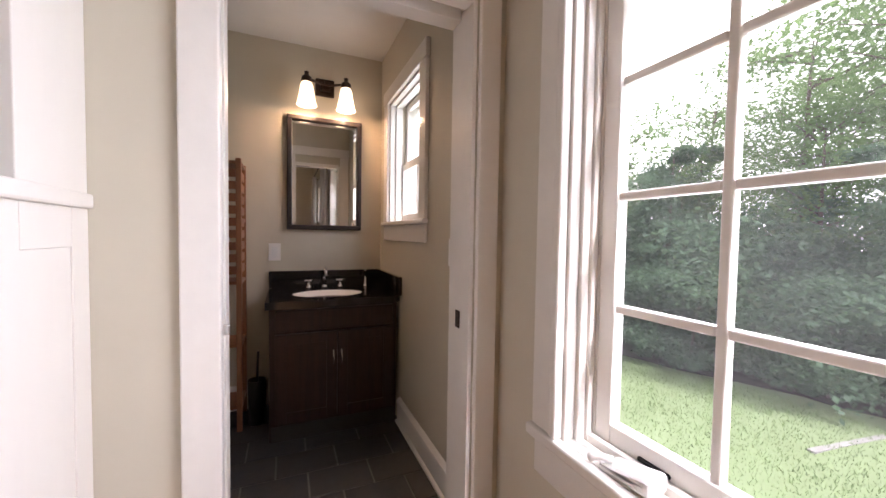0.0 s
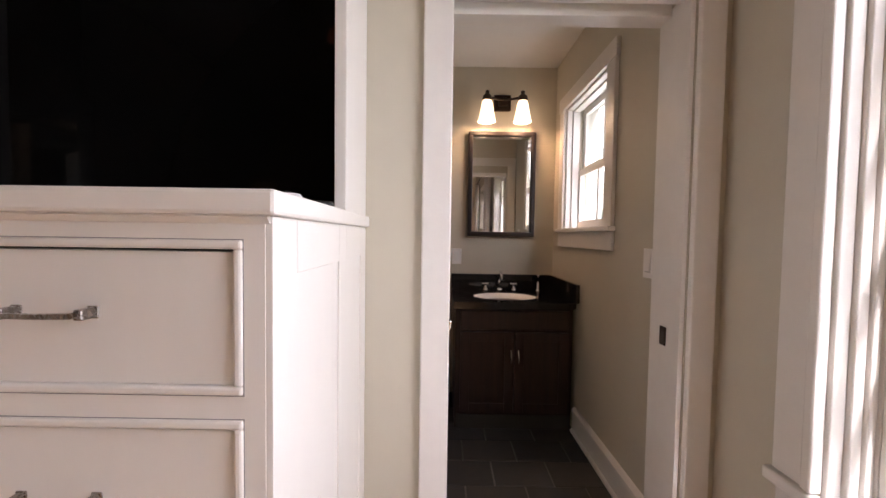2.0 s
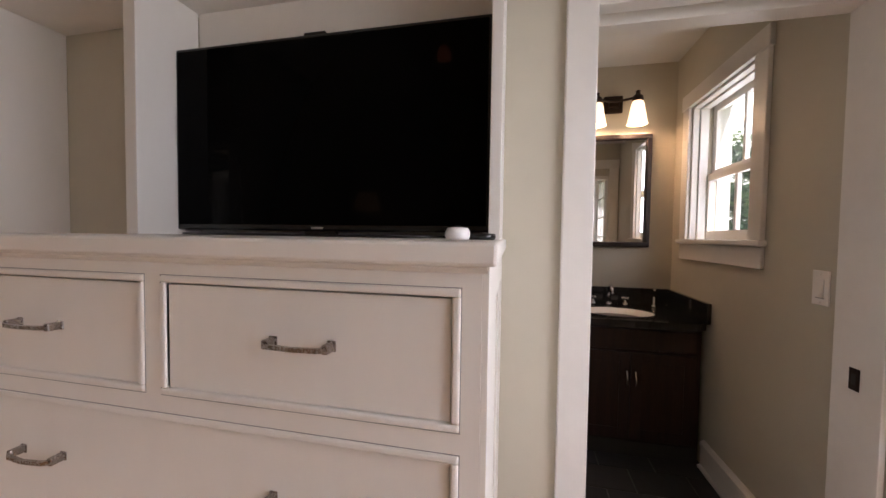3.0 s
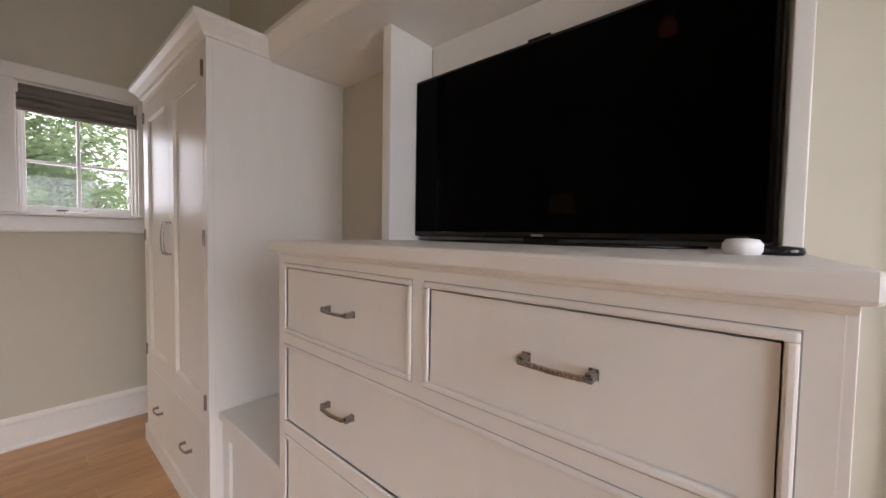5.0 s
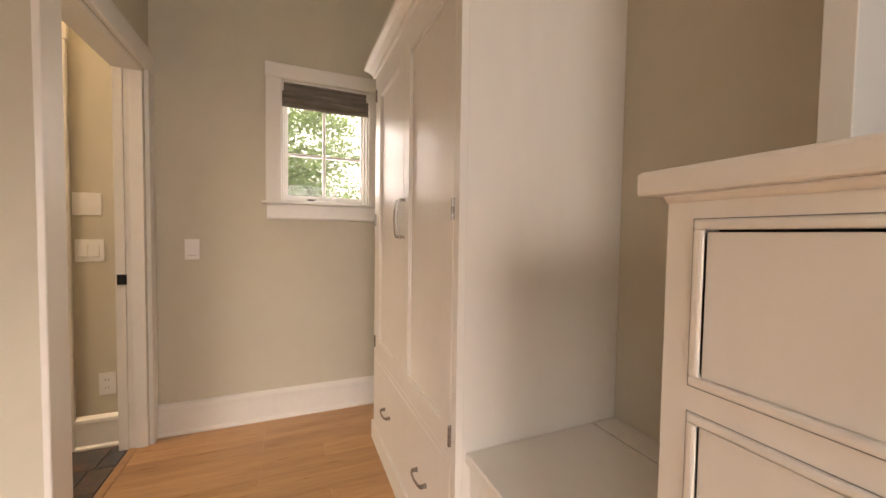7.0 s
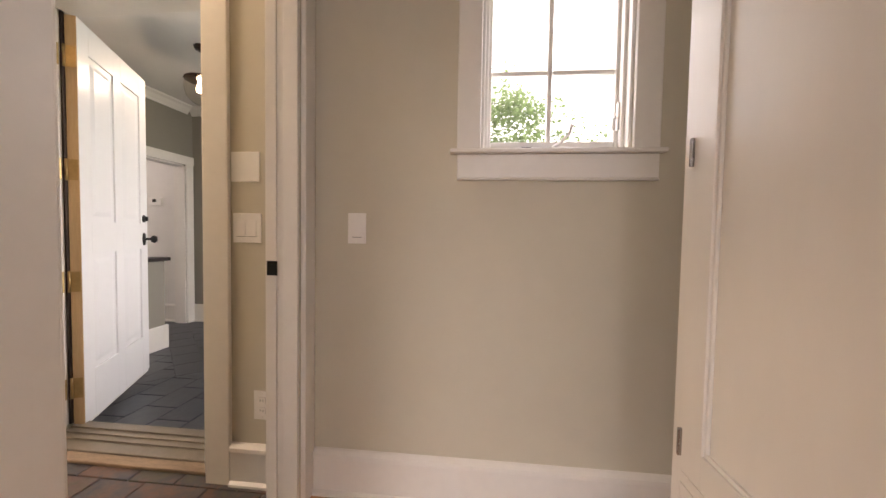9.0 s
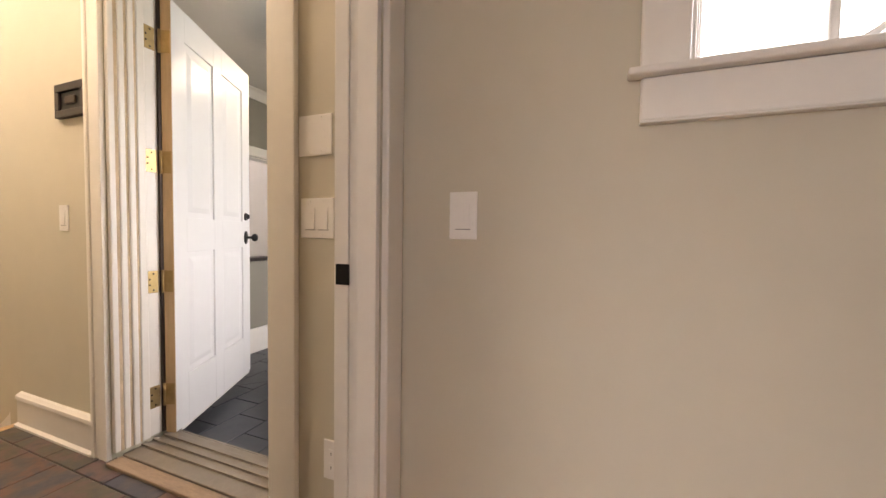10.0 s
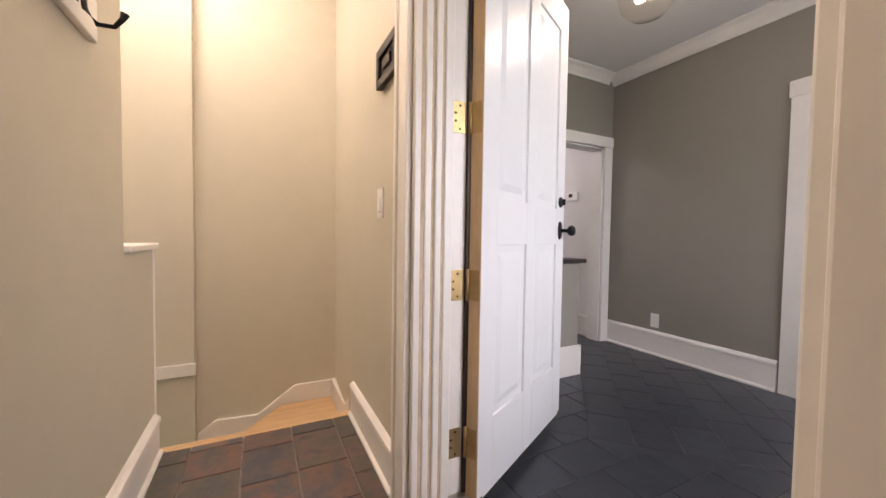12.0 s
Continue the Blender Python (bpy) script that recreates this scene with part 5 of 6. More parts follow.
for c in cols:
    for z0, z1 in rows_:
        for y, s in ((0.010, -1), (DT - 0.010, 1)):
            bm = bmesh.new()
            o = [(c[0] + 0.028, z0 + 0.028), (c[1] - 0.028, z0 + 0.028), (c[1] - 0.028, z1 - 0.028), (c[0] + 0.028, z1 - 0.028)]
            i = [(c[0] + 0.055, z0 + 0.055), (c[1] - 0.055, z0 + 0.055), (c[1] - 0.055, z1 - 0.055), (c[0] + 0.055, z1 - 0.055)]
            vo, vi = [bm.verts.new((x, y + s * 0.0004, z)) for x, z in o], [bm.verts.new((x, y + s * 0.0075, z)) for x, z in i]
            for k in range(4):
                bm.faces.new((vo[k], vo[(k + 1) % 4], vi[(k + 1) % 4], vi[k]))
            bm.faces.new(vi), bm.faces.new(vo)
            bmesh.ops.recalc_face_normals(bm, faces=bm.faces)
            door_part("raised_panel", bm, DOORPAINT, door)
door_part("hinge_edge", slab(-0.0005, 0.0026, 0.001, DT - 0.001, DZ0, DZ1), PRIMER, door, "bare pine hinge edge")
door_part("sweep", slab(0.05, DW - 0.01, 0.004, DT - 0.004, 0.002, DZ0 - 0.001), PLATE, door, "white door sweep")
for z in (0.21, 0.747, 1.30, 1.847):
    h = bmesh.new()
    block(h, -0.0025, -0.0006, 0.004, DT - 0.002, z - 0.051, z + 0.051)
    hp = door_part("hinge", h, BRASS, door, "brass butt hinge")
    k = lathe(bmesh.new(), [(0.0, -0.054), (0.006, -0.052), (0.006, 0.052), (0.0, 0.054)], pose(-0.006, DT + 0.002, z), 10)
    door_part("knuckle", k, BRASS, hp)
    j = bmesh.new()
    block(j, -3.822, -3.775, -2.0735, -2.0715, z - 0.051, z + 0.051, bevel=0.0008)
    part("jamb_leaf", j, BRASS, hp)
    s = bmesh.new()
    for dz in (-0.038, -0.013, 0.013, 0.038):
        lathe(s, [(0.0, 0.0), (0.0045, 0.0), (0.0035, 0.0012), (0.0, 0.0016)], Matrix.Translation((-3.795 + 0.008 * (1 if int(dz * 1000) % 2 else -1), -2.0714, z + dz)) @ pose(0, 0, 0, -90, 0, 0), 8)
    part("screw", s, BRONZE, hp)
for y, s in ((0.0, -1), (DT, 1)):
    kb = door_part("rosette", lathe(bmesh.new(), [(0.0, 0.0), (0.03, 0.0), (0.028, 0.006), (0.012, 0.009), (0.0, 0.009)], Matrix.Translation((DW - 0.062, y, 0.945)) @ pose(0, 0, 0, -90 * s, 0, 0) @ Matrix.Diagonal((0.85, 1.5, 1, 1))), BLACKMETAL, door, "black oval rosette")
    door_part("knob", lathe(bmesh.new(), [(0.0, 0.0), (0.009, 0.0), (0.009, 0.03), (0.022, 0.038), (0.027, 0.052), (0.02, 0.064), (0.0, 0.067)], Matrix.Translation((DW - 0.062, y + s * 0.009, 0.945)) @ pose(0, 0, 0, -90 * s, 0, 0)), BLACKMETAL, kb, "black door knob")
    db = door_part("deadbolt", lathe(bmesh.new(), [(0.0, 0.0), (0.026, 0.0), (0.024, 0.008), (0.0, 0.011)], Matrix.Translation((DW - 0.062, y, 1.085)) @ pose(0, 0, 0, -90 * s, 0, 0)), BLACKMETAL, door, "black deadbolt")
    door_part("turn_piece", slab(DW - 0.066, DW - 0.058, min(y + s * 0.0112, y + s * 0.026), max(y + s * 0.0112, y + s * 0.026), 1.07, 1.10, bevel=0.002), BLACKMETAL, db)

pic = thing("wall_frame", "small dark relief panel hung beside the stair", "picture", at=(HW, -2.300, 1.54))
b = bmesh.new()
for a in ((-2.415, -2.185, 1.578, 1.612), (-2.415, -2.185, 1.468, 1.500), (-2.415, -2.382, 1.50, 1.578), (-2.218, -2.185, 1.50, 1.578)):
    block(b, HW + 0.0005, HW + 0.022, a[0], a[1], a[2], a[3], bevel=0.003)
part("frame", b, DARKFRAME, pic)
part("panel", slab(HW + 0.0005, HW + 0.012, -2.382, -2.218, 1.50, 1.578), BLACKMETAL, pic)
part("relief", slab(HW + 0.0122, HW + 0.02, -2.340, -2.260, 1.522, 1.556, bevel=0.004), BRONZE, pic, "dark bronze relief bar")

hk = thing("coat_hook_rail", "white wooden rail with dark iron coat hooks", "coat rack", at=(HE, -2.1, 1.46))
part("board", slab(HE - 0.018, HE - 0.0005, -2.26, -1.05, 1.385, 1.49, bevel=0.004), TRIM, hk)
for y in (-2.13, -1.90, -1.67, -1.44, -1.21):
    part("hook", tube(bmesh.new(), [(HE - 0.019, y, 1.485), (HE - 0.03, y, 1.455), (HE - 0.034, y, 1.410), (HE - 0.055, y, 1.380), (HE - 0.085, y, 1.382), (HE - 0.10, y, 1.403), (HE - 0.105, y, 1.417)], [0.006, 0.006, 0.0055, 0.0055, 0.005, 0.006, 0.009]), BLACKMETAL, hk, "dark iron hook")
    part("hook_plate", slab(HE - 0.0215, HE - 0.0185, y - 0.009, y + 0.009, 1.425, 1.470, bevel=0.001), BLACKMETAL, hk)

# ---- mudroom lamp ----
ml = thing("ceiling_lamp", "clear glass semi-flush ceiling lamp with lit bulbs", "ceiling lamp", at=(-4.87, -2.17, GTOP))
part("canopy", lathe(bmesh.new(), [(0.0, 0.0), (0.07, 0.0), (0.06, -0.02), (0.012, -0.03), (0.0, -0.03)], pose(-4.87, -2.17, GTOP - 0.0005)), BRONZE, ml)
part("stem", tube(bmesh.new(), [(-4.87, -2.17, GTOP - 0.03), (-4.87, -2.17, 2.18)], 0.007), BRONZE, ml)
part("cap", lathe(bmesh.new(), [(0.0, 0.0), (0.05, 0.0), (0.13, -0.02), (0.135, -0.03), (0.0, -0.03)], pose(-4.87, -2.17, 2.18)), BRONZE, ml)
jar = part("glass_jar", lathe(bmesh.new(), [(0.128, 0.0), (0.135, -0.06), (0.12, -0.12), (0.075, -0.17), (0.0, -0.185)], pose(-4.87, -2.17, 2.149), 28), JAR, ml, "clear glass bowl")
jar.visible_shadow = False
for a in (0.3, 2.4, 4.5):
    bx, by = -4.87 + 0.05 * math.cos(a), -2.17 + 0.05 * math.sin(a)
    part("bulb", lathe(bmesh.new(), [(0.0, 0.0), (0.012, 0.0), (0.014, -0.02), (0.024, -0.05), (0.02, -0.075), (0.0, -0.085)], pose(bx, by, 2.149), 12), LIT_BULB, ml, "lit bulb")

# ---- bedroom: lamps and curtains behind ----
fl = thing("floor_lamp", "dark floor lamp with a lit linen shade", "floor lamp", at=(-2.2, -2.2, 0))
part("base", lathe(bmesh.new(), [(0.0, 0.0), (0.14, 0.0), (0.135, 0.02), (0.02, 0.035), (0.0, 0.035)], pose(-2.2, -2.2, 0.003)), BRONZE, fl)
part("pole", tube(bmesh.new(), [(-2.2, -2.2, 0.03), (-2.2, -2.2, 1.53)], 0.011), BRONZE, fl)
part("shade", lathe(bmesh.new(), [(0.17, 0.0), (0.11, 0.20), (0.107, 0.20), (0.167, 0.0)], pose(-2.2, -2.2, 1.52), 28), LIT_LINEN, fl, "lit linen shade")
pn = thing("pendant_lamp", "small amber glass pendant lamp", "ceiling lamp", at=(-0.88, -0.42, TOP))
part("cord", tube(bmesh.new(), [(-0.88, -0.42, TOP), (-0.88, -0.42, 2.46)], 0.003), BRONZE, pn)
part("cap", lathe(bmesh.new(), [(0.0, 0.0), (0.025, 0.0), (0.03, -0.04), (0.0, -0.04)], pose(-0.88, -0.42, 2.46)), BRONZE, pn)
part("shade", lathe(bmesh.new(), [(0.022, 0.0), (0.04, -0.035), (0.046, -0.075), (0.043, -0.075), (0.02, -0.004)], pose(-0.88, -0.42, 2.42), 20), glowing("amber_glass", (1.0, 0.22, 0.05), 1.2), pn, "amber glass shade")
rod = thing("curtain_rod", "dark iron curtain rod above the window", "curtain rod", at=(0.52, -1.9, 2.32))
part("rod", tube(bmesh.new(), [(0.52, -3.15, 2.32), (0.52, -0.65, 2.32)], 0.012), BLACKMETAL, rod)
for y in (-3.17, -0.63):
    part("finial", lathe(bmesh.new(), [(0.0, -0.03), (0.025, -0.015), (0.028, 0.0), (0.02, 0.02), (0.0, 0.03)], Matrix.Translation((0.52, y, 2.32)) @ pose(0, 0, 0, 90, 0, 0), 12), BLACKMETAL, rod)
for y in (-3.05, -0.75):
    part("bracket", tube(bmesh.new(), [(0.604, y, 2.30), (0.56, y, 2.30), (0.52, y, 2.308)], 0.006), BLACKMETAL, rod)
for c0, c1 in ((-1.12, -0.72), (-3.08, -2.68)):
    bm = bmesh.new()
    prev = None
    for k in range(49):
        u = k / 48
        y = c0 + (c1 - c0) * u
        col = [bm.verts.new((0.52 + (0.035 + 0.012 * v) * math.sin(u * 6.28318 * 5.5 + 0.4 * v), y, 2.30 - 2.27 * v)) for v in [i / 6 for i in range(7)]]
        if prev:
            for a in range(6):
                bm.faces.new((prev[a], prev[a + 1], col[a + 1], col[a])).smooth = True
        prev = col
    bmesh.ops.solidify(bm, geom=bm.faces[:], thickness=0.003)
    solid("curtain", bm, CURTAIN, "white gathered curtain panel hanging from a dark rod", "curtain", "bedroom curtains")

# ---- outside ----
bm = bmesh.new()
gx = [-5000, -600, -80, -30] + [-16 + 1.0 * i for i in range(41)] + [32, 45, 80, 600, 5000]
gy = [-5000, -600, -80, -40] + [-20 + 1.0 * i for i in range(51)] + [42, 60, 90, 600, 5000]
grid = [[bm.verts.new((x, y, -1.9 + (0.12 * noise.noise((x * 0.3, y * 0.3, 0)) - 0.03 * max(0, min(y, 12)) if abs(x) < 40 and abs(y) < 40 else -0.2))) for y in gy] for x in gx]
for a, b in zip(grid, grid[1:]):
    for k in range(len(gy) - 1):
        bm.faces.new((a[k], b[k], b[k + 1], a[k + 1])).smooth = True
structure("ground", bm, GRASS, "mown green lawn sloping away from the house", "ground")


def blades(name, n, x0, x1, y0, y1, h, mat, label):
    r = random.Random(5)
    vs, fs = [], []
    for _ in range(n):
        x, y = r.uniform(x0, x1), r.uniform(y0, y1)
        a, hh, t = r.uniform(0, 6.28), h * r.uniform(0.5, 1.3), r.uniform(-0.04, 0.04)
        z = -1.93 - 0.03 * max(0, min(y, 12)) + 0.12 * noise.noise((x * 0.3, y * 0.3, 0))
        dx, dy = 0.012 * math.cos(a), 0.012 * math.sin(a)
        k = len(vs)
        vs += [(x - dx, y - dy, z), (x + dx, y + dy, z), (x + t, y - t, z + hh)]
        fs.append((k, k + 1, k + 2))
    me = bpy.data.meshes.new(name)
    me.from_pydata(vs, [], fs)
    me.materials.append(mat)
    return tagged(new(name, me), label, "grass", kind="stuff")


blades("grass", 45000, 1.5, 9.0, -1.5, 10.0, 0.075, BLADE, "short mown lawn grass blades")


plank_at = Vector((7.16, 2.65, -1.98)).lerp(Vector((8.61, 2.43, -1.98)), 0.5)
solid("garden_board", slab(-0.85, 0.85, -0.05, 0.05, -0.02, 0.05, bevel=0.008, m=Matrix.Translation(plank_at) @ pose(0, 0, 0, 0, 0, -8.6)), material("weathered_grey_wood", (0.26, 0.25, 0.24), 0.8, vary=0.2, scale=6, stretch=(0.5, 6, 6), bump=0.3), "weathered grey board lying on the lawn", "board")


def tree_meshes(seed, height, crown_r, crown_z0, leaves, leaf, needle=False):
    """A tapered trunk with limbs, and a crown of single leaves gathered in sprays along the limbs."""
    r = random.Random(seed)
    bm = bmesh.new()
    lean = r.uniform(-0.4, 0.4)
    stem = [Vector((lean * (k / 6) ** 2 + r.uniform(-0.06, 0.06), r.uniform(-0.06, 0.06), height * 0.93 * k / 6)) for k in range(7)]
    tube(bm, stem, [0.16 * (1 - 0.85 * k / 6) * height / 10 for k in range(7)], 9)
    tips = []
    for k in range(26):
        u = crown_z0 + (1 - crown_z0) * (k + r.random()) / 26
        base = stem[0].lerp(stem[-1], u)
        base.x = lean * u * u
        a = r.uniform(0, 6.28)
        ln = crown_r * (1.05 - 0.75 * u if needle else math.sin(max(0.15, min(1, (u - crown_z0) / (1 - crown_z0))) * 2.6) + 0.25) * r.uniform(0.65, 1.15)
        d = Vector((math.cos(a), math.sin(a), -0.12 if needle else r.uniform(0.15, 0.6)))
        mid = base + d * ln * 0.55 + Vector((0, 0, r.uniform(-0.1, 0.15)))
        tip = base + d * ln + Vector((0, 0, r.uniform(-0.35, 0.1) * ln))
        tube(bm, [base, mid, tip], [0.035 * height / 10, 0.02 * height / 10, 0.006], 5)
        tips += [(mid, 0.5 * ln), (tip, 0.42 * ln), (mid.lerp(tip, 0.5), 0.45 * ln), (base.lerp(mid, 0.6), 0.35 * ln)]
    trunk = bpy.data.meshes.new("trunk")
    bm.to_mesh(trunk)
    bm.free()
    trunk.materials.append(BARK)
    sprays = [(c + Vector((r.gauss(0, 0.4), r.gauss(0, 0.4), r.gauss(0, 0.25))) * s, s) for c, s in tips for _ in range(5)]
    vs, fs = [], []
    for _ in range(leaves):
        c, s = r.choice(sprays)
        p = c + Vector((r.gauss(0, 0.32), r.gauss(0, 0.32), r.gauss(0, 0.16))) * s
        w = leaf * r.uniform(0.6, 1.3)
        d = Vector((r.gauss(0, 1), r.gauss(0, 1), r.gauss(-0.3, 0.45))).normalized()
        q = d.cross(Vector((r.gauss(0, 0.5), r.gauss(0, 0.5), 1))).normalized() * w * (0.22 if needle else 0.38)
        k = len(vs)
        vs += [p, p + d * w * 0.5 + q, p + d * w, p + d * w * 0.5 - q]
        fs.append((k, k + 1, k + 2, k + 3))
    crown = bpy.data.meshes.new("crown")
    crown.from_pydata(vs, [], fs)
    return trunk, crown


def tree(kind_meshes, mat, label, x, y, s, turn, z=-2.15):
    t = thing("tree", label, "tree", "woods behind the lawn")
    for nm, me in zip(("trunk", "crown"), kind_meshes):
        ob = new(nm, me)
        ob.parent = t
    if not kind_meshes[1].materials:
        kind_meshes[1].materials.append(mat)
    t.matrix_basis = pose(x, y, z, 0, 0, turn) @ Matrix.Diagonal((s, s, s, 1))
    return t


BROAD = tree_meshes(3, 10, 3.0, 0.28, 7000, 0.16)
BROAD2 = tree_meshes(8, 9, 2.6, 0.12, 10000, 0.14)
FIR = tree_meshes(12, 8, 2.6, 0.06, 16000, 0.17, True)
SHRUB = tree_meshes(21, 2.6, 1.6, 0.05, 9000, 0.12)
for x, y, s, a in ((13.2, 14.8, 0.6, 20), (15.5, 6.5, 1.05, 140), (14.0, 2.0, 1.05, 250), (17.5, 10.5, 0.98, 80), (19, 3.5, 1.15, 190), (12, 21, 0.6, 300), (16.5, -2.5, 1.1, 15), (22, 8, 1.15, 110)):
    tree(BROAD, LEAF_A, "tall broadleaf tree at the edge of the woods", x, y, s, a)
for x, y, s, a in ((11.5, 9.8, 0.8, 50), (13.0, 5.0, 0.75, 160), (11.8, 0.2, 0.8, 280), (8.6, 13.2, 0.7, 200), (10.6, 20.5, 0.95, 120)):
    tree(BROAD2, LEAF_A, "young light green tree with low branches", x, y, s, a)
for x, y, s, a in ((9.6, 11.4, 0.72, 10), (10.6, 7.4, 0.8, 90), (11.2, 3.2, 0.72, 200), (10.9, -1.6, 0.75, 310), (14.5, 9, 0.9, 45), (13.8, 12.3, 0.9, 130), (7.4, 16.4, 0.7, 70), (6.2, 18.2, 0.9, 150), (8.6, 18.0, 1.0, 260)):
    tree(FIR, LEAF_B, "dark evergreen tree with drooping branches", x, y, s, a)
for k in range(26):
    u = k / 25
    tree((FIR, BROAD2)[k % 2], (LEAF_B, LEAF_A)[k % 2], ("dark evergreen tree deep in the woods", "broadleaf tree deep in the woods")[k % 2], 17.5 + 2.5 * math.sin(k * 2.1) - 3.0 * u, -4 + 30 * u, 0.62 + 0.14 * math.sin(k * 1.3) ** 2, 61 * k)
for k in range(22):
    u = k / 21
    tree(SHRUB, LEAF_B, "dense shrub deep in the woods", 13.6 + 0.6 * math.sin(k * 1.9) - 4.0 * u, -3 + 23 * u, 1.1 + 0.3 * math.sin(k * 2.7) ** 2, 47 * k)
for k in range(16):
    u = k / 15
    tree(SHRUB, LEAF_B, "dense dark shrub under the trees", 11.9 + 0.5 * math.sin(k * 2.3) - 4.9 * u, -2.5 + 18 * u, 0.75 + 0.25 * math.sin(k * 1.7) ** 2, 73 * k)
MAPLE = tree_meshes(15, 8, 2.6, 0.10, 26000, 0.15)
LEAF_C = leafy("leaf_pale_green", (0.19, 0.26, 0.13), 0.35)
for x, y, s, a in ((-13.0, -0.75, 0.82, 30), (-14.5, 0.35, 0.62, 130), (-16.5, -1.9, 1.0, 210), (-17.0, 1.6, 0.62, 250)):
    tree(MAPLE, LEAF_C, "broadleaf tree beside the house", x, y, s, a)
bm = bmesh.new()


def edge(y):
    """Where the lawn ends and the woods begin."""
    return 9.6 - 0.27 * (y - 2.72) + 0.10 * math.sin(y * 1.9) + 0.05 * math.sin(y * 5.3)


for k in range(64):
    u0, u1 = k / 64, (k + 1) / 64
    y0, y1 = -9 + 34 * u0, -9 + 34 * u1
    xa, xb = edge(y0), edge(y1)
    za, zb = -1.86 - 0.03 * max(0, min(y0, 12)), -1.86 - 0.03 * max(0, min(y1, 12))
    bm.faces.new([bm.verts.new(p) for p in ((xa, y0, za), (40, y0, za), (40, y1, zb), (xb, y1, zb))])
bmesh.ops.remove_doubles(bm, verts=bm.verts, dist=1e-4)
structure("forest_floor", bm, MULCH, "dark leaf litter under the trees", "ground")

bm = bmesh.new()
arc = [(90 * math.cos(radians(a)), 90 * math.sin(radians(a))) for a in range(0, 361, 6)]
low, high = [bm.verts.new((x, y, -4)) for x, y in arc], [bm.verts.new((x, y, 70)) for x, y in arc]
for k in range(len(arc) - 1):
    bm.faces.new((low[k], low[k + 1], high[k + 1], high[k])).smooth = True
structure("backdrop", bm, glowing("bright_hazy_sky", (0.97, 0.98, 1.0), 0.75), "bright white hazy sky beyond the trees", "sky")

# ---- pieces of the floors ----


def pieces(parent, name, rects, z0, z1, mat, gap, bevel=0.002, jitter=0.0):
    """Floor pieces as objects; alike sizes share a mesh."""
    shared = {}
    r = random.Random(11)
    for x0, x1, y0, y1 in rects:
        w, d = round(x1 - x0 - gap, 4), round(y1 - y0 - gap, 4)
        if w < 0.01 or d < 0.01:
            continue
        if (w, d) not in shared:
            h, t = bevel, z1 - z0
            lo = [(-w / 2, -d / 2), (w / 2, -d / 2), (w / 2, d / 2), (-w / 2, d / 2)]
            hi = [(-w / 2 + h, -d / 2 + h), (w / 2 - h, -d / 2 + h), (w / 2 - h, d / 2 - h), (-w / 2 + h, d / 2 - h)]
            me = bpy.data.meshes.new(name)
            me.from_pydata([(*p, -t) for p in lo] + [(*p, -h) for p in lo] + [(*p, 0) for p in hi], [], [(3, 2, 1, 0), (8, 9, 10, 11)] + [(a + k, a + (k + 1) % 4, a + 4 + (k + 1) % 4, a + 4 + k) for a in (0, 4) for k in range(4)])
            me.materials.append(mat)
            shared[w, d] = me
        ob = new(name, shared[w, d])
        ob.location = ((x0 + x1) / 2, (y0 + y1) / 2, z1 + r.uniform(-jitter, jitter))
        ob.parent = parent


rp = random.Random(2)
rects = []
PW = 0.128


def plank_run(x0, x1, ya, yb):
    x = x0
    while x < x1 - 0.01:
        y = ya - rp.choice((0.0, 0.3, 0.6, 0.9))
        while y < yb:
            ln = rp.choice((0.9, 1.2, 1.5, 1.8))
            a, b = max(y, ya), min(y + ln, yb)
            if b - a > 0.05:
                rects.append((x, min(x + PW, x1), a, b))
            y += ln
        x += PW


plank_run(W, HE + 0.13, -0.735, N)
plank_run(HE + 0.13, -1.47, -2.5, N)
plank_run(-1.47, E, -4.3, N)
pieces(floor, "plank", rects, -0.012, 0.0, OAK, 0.0006, 0.0007)
rects = []
cols_ = [(-3.66, -3.535), (-3.535, -3.345), (-3.345, -3.15), (-3.15, -2.955), (-2.955, HE)]
for k, (x0, x1) in enumerate(cols_):
    y = -2.84 + (0.0, 0.085, 0.135, 0.05, 0.11)[k]
    y0 = -2.84
    while y0 < -0.775:
        y1 = min(y if y > y0 + 0.03 else y0 + 0.2, -0.775)
        rects.append((x0, x1, y0, y1))
        y0, y = y1, y1 + (0.2, 0.27, 0.23)[len(rects) % 3]
pieces(floor_hall, "tile", rects, -0.0055, 0.002, SLATE_HALL, 0.006, 0.002, 0.0012)
rects = []
for r_ in range(9):
    y0 = NB - 0.1 + 0.19 * r_
    x = BL + (0.0, 0.14)[r_ % 2]
    xs = [BL] + [x + 0.28 * k for k in range(1, 8) if BL < x + 0.28 * k < E - 0.03] + [E]
    for a, b in zip(xs, xs[1:]):
        rects.append((a, b, max(y0, N + 0.002), min(y0 + 0.19, BB)))
pieces(floor_bath, "tile", rects, -0.006, 0.001, SLATE_BATH, 0.007, 0.002, 0.001)


def clipped(poly, a, b, c):
    """The part of a convex polygon where a * x + b * y >= c."""
    out = []
    for p, q in zip(poly, poly[1:] + poly[:1]):
        dp, dq = a * p[0] + b * p[1] - c, a * q[0] + b * q[1] - c
        if dp >= 0:
            out.append(p)
        if dp * dq < 0:
            t = dp / (dp - dq)
            out.append((p[0] + t * (q[0] - p[0]), p[1] + t * (q[1] - p[1])))
    return out


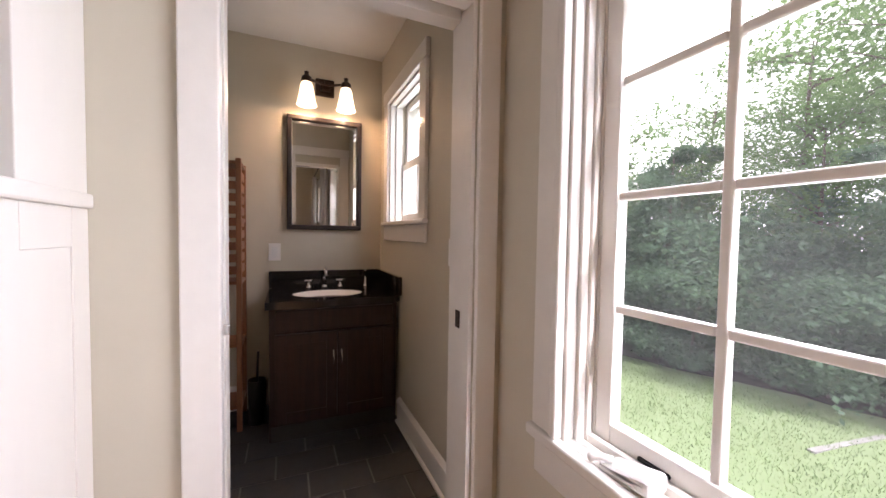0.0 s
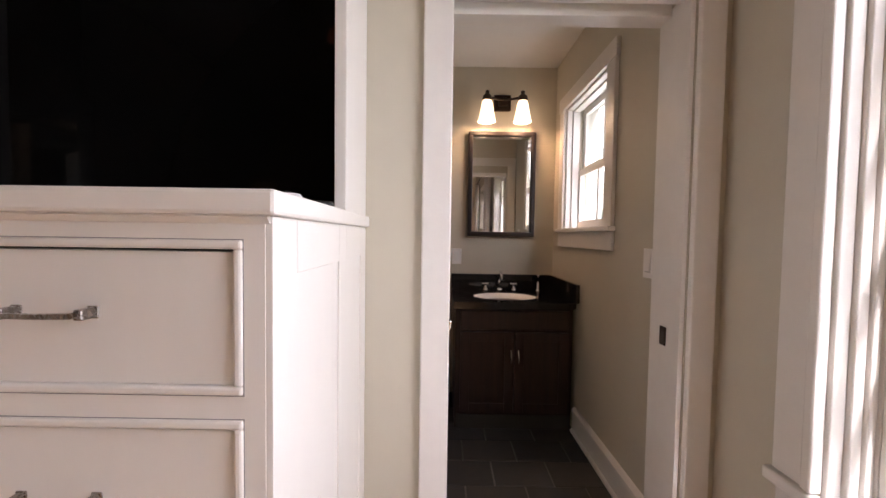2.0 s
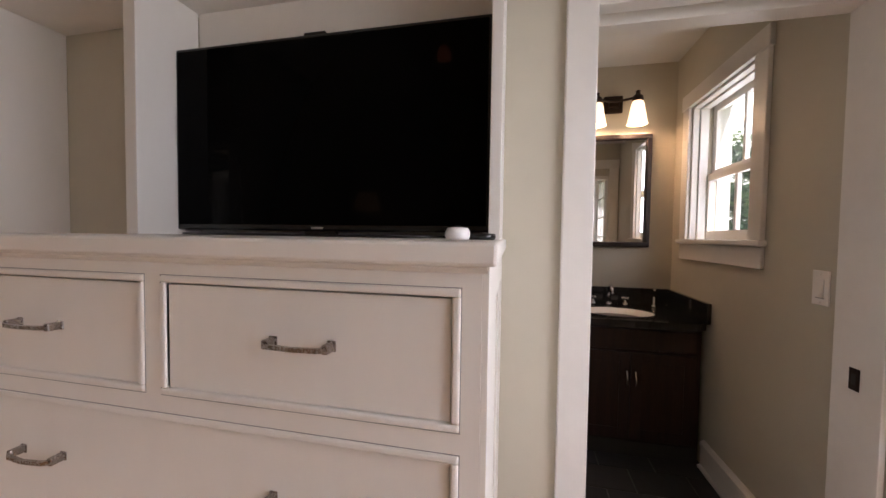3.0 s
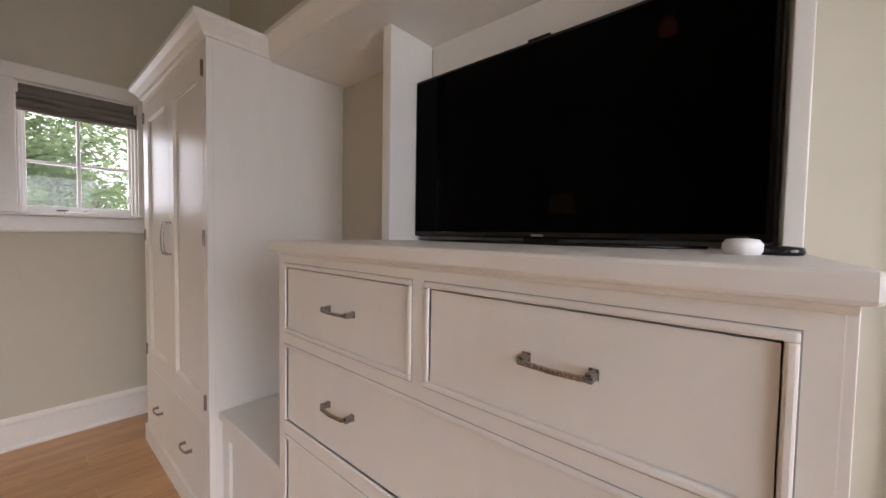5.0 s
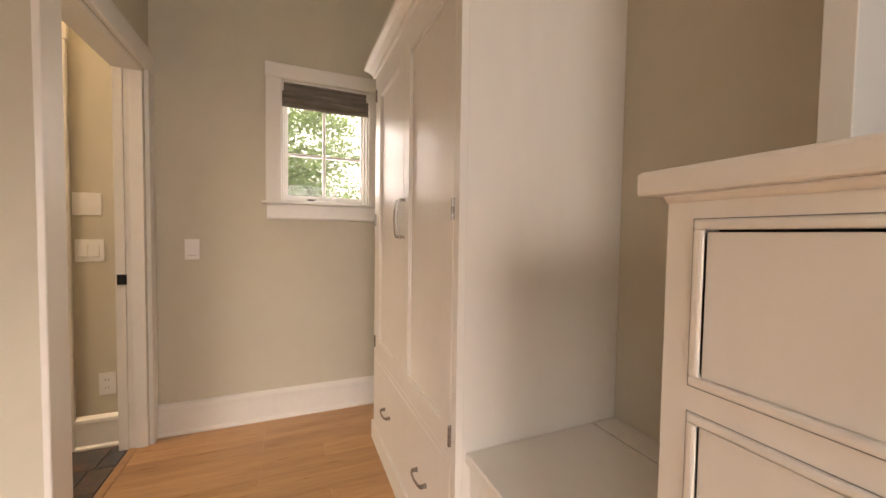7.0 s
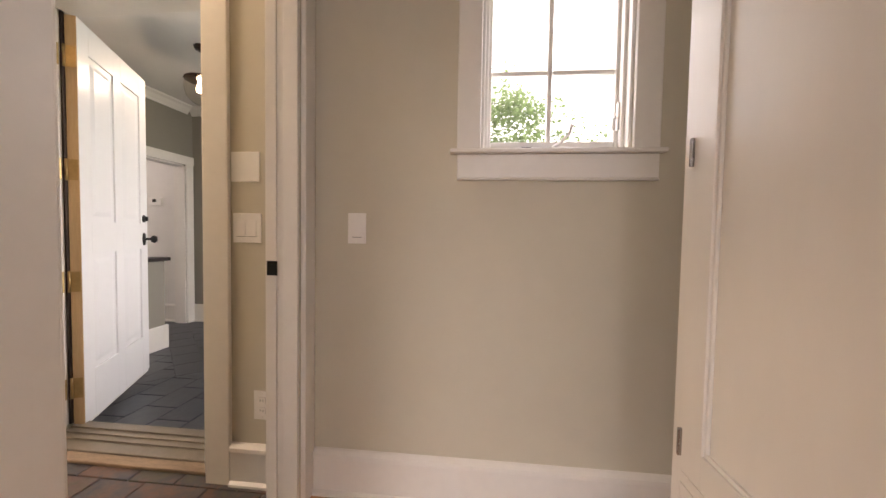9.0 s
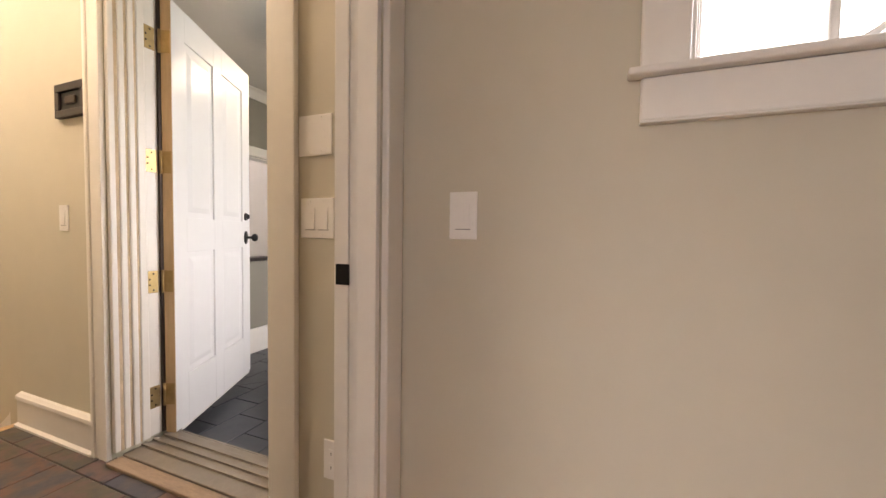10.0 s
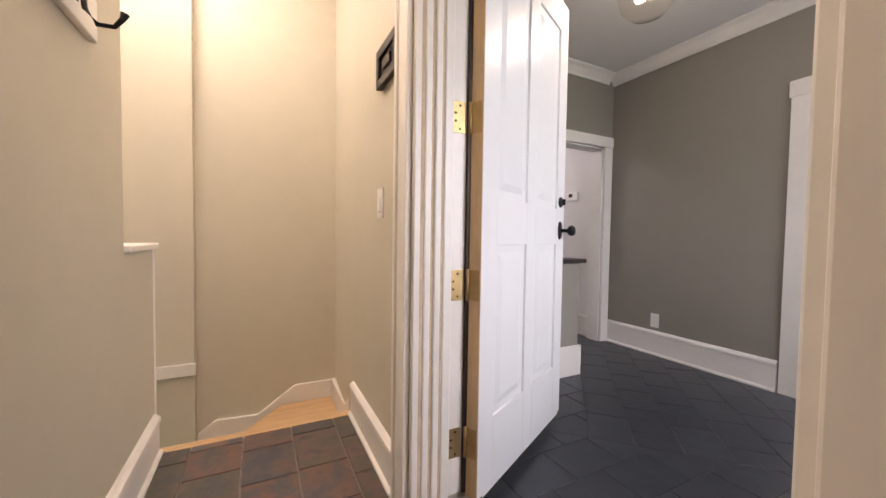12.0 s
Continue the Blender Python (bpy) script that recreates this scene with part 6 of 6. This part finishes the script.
def cut_tiles(parent, at, turn, bounds, w, d, reach, z0, z1, mat, gap):
    """Running-bond tiles laid at an angle through a point, cut along straight bounds."""
    ca, sa = math.cos(radians(turn)), math.sin(radians(turn))
    r = random.Random(4)
    for j in range(-reach, reach):
        for i in range(-reach, reach):
            x0, y0 = w * (i + 0.5 * (j % 2)), d * j
            quad = [(x0, y0), (x0 + w, y0), (x0 + w, y0 + d), (x0, y0 + d)]
            h = gap / 2
            quad = [(x + (h if k in (0, 3) else -h), y + (h if k < 2 else -h)) for k, (x, y) in enumerate(quad)]
            poly = [(at[0] + x * ca - y * sa, at[1] + x * sa + y * ca) for x, y in quad]
            for a, b, c in bounds:
                poly = clipped(poly, a, b, c + h * math.hypot(a, b)) if poly else poly
            if len(poly) < 3:
                continue
            cx, cy = sum(p[0] for p in poly) / len(poly), sum(p[1] for p in poly) / len(poly)
            if max(math.hypot(p[0] - cx, p[1] - cy) for p in poly) < 0.03:
                continue
            n = len(poly)
            rim = [(p[0] - cx, p[1] - cy) for p in poly]
            me = bpy.data.meshes.new("tile")
            me.from_pydata([(x, y, z0 - z1) for x, y in rim] + [(x, y, -0.0015) for x, y in rim] + [(x * 0.985, y * 0.985, 0) for x, y in rim], [],
                           [tuple(range(2 * n, 3 * n))] + [(o + k, o + (k + 1) % n, o + n + (k + 1) % n, o + n + k) for o in (0, n) for k in range(n)])
            me.materials.append(mat)
            ob = new("tile", me)
            ob.location = (cx, cy, z1 + r.uniform(-0.0006, 0.0006))
            ob.parent = parent


ROOM = [(1, 0, GW), (-1, 0, -(DX - 0.03)), (0, -1, 0.4), (0, 1, -4.6)]
UX, UY = -4.63, -2.225
LAY = dict(reach=16, z0=GF - 0.004, z1=GF + 0.001, mat=SLATE_GREY, gap=0.0045)
cut_tiles(floor_mud, (UX, UY), 45, ROOM + [(-1, -1, -UX - UY), (-1, 1, UY - UX)], 0.27, 0.2, **LAY)
cut_tiles(floor_mud, (UX - 0.115, UY + 0.195), 0, ROOM + [(1, 1, UX + UY)], 0.27, 0.2, **LAY)
cut_tiles(floor_mud, (UX - 0.115, UY + 0.195), 0, ROOM + [(-1, -1, -UX - UY), (1, -1, UX - UY)], 0.27, 0.2, **LAY)
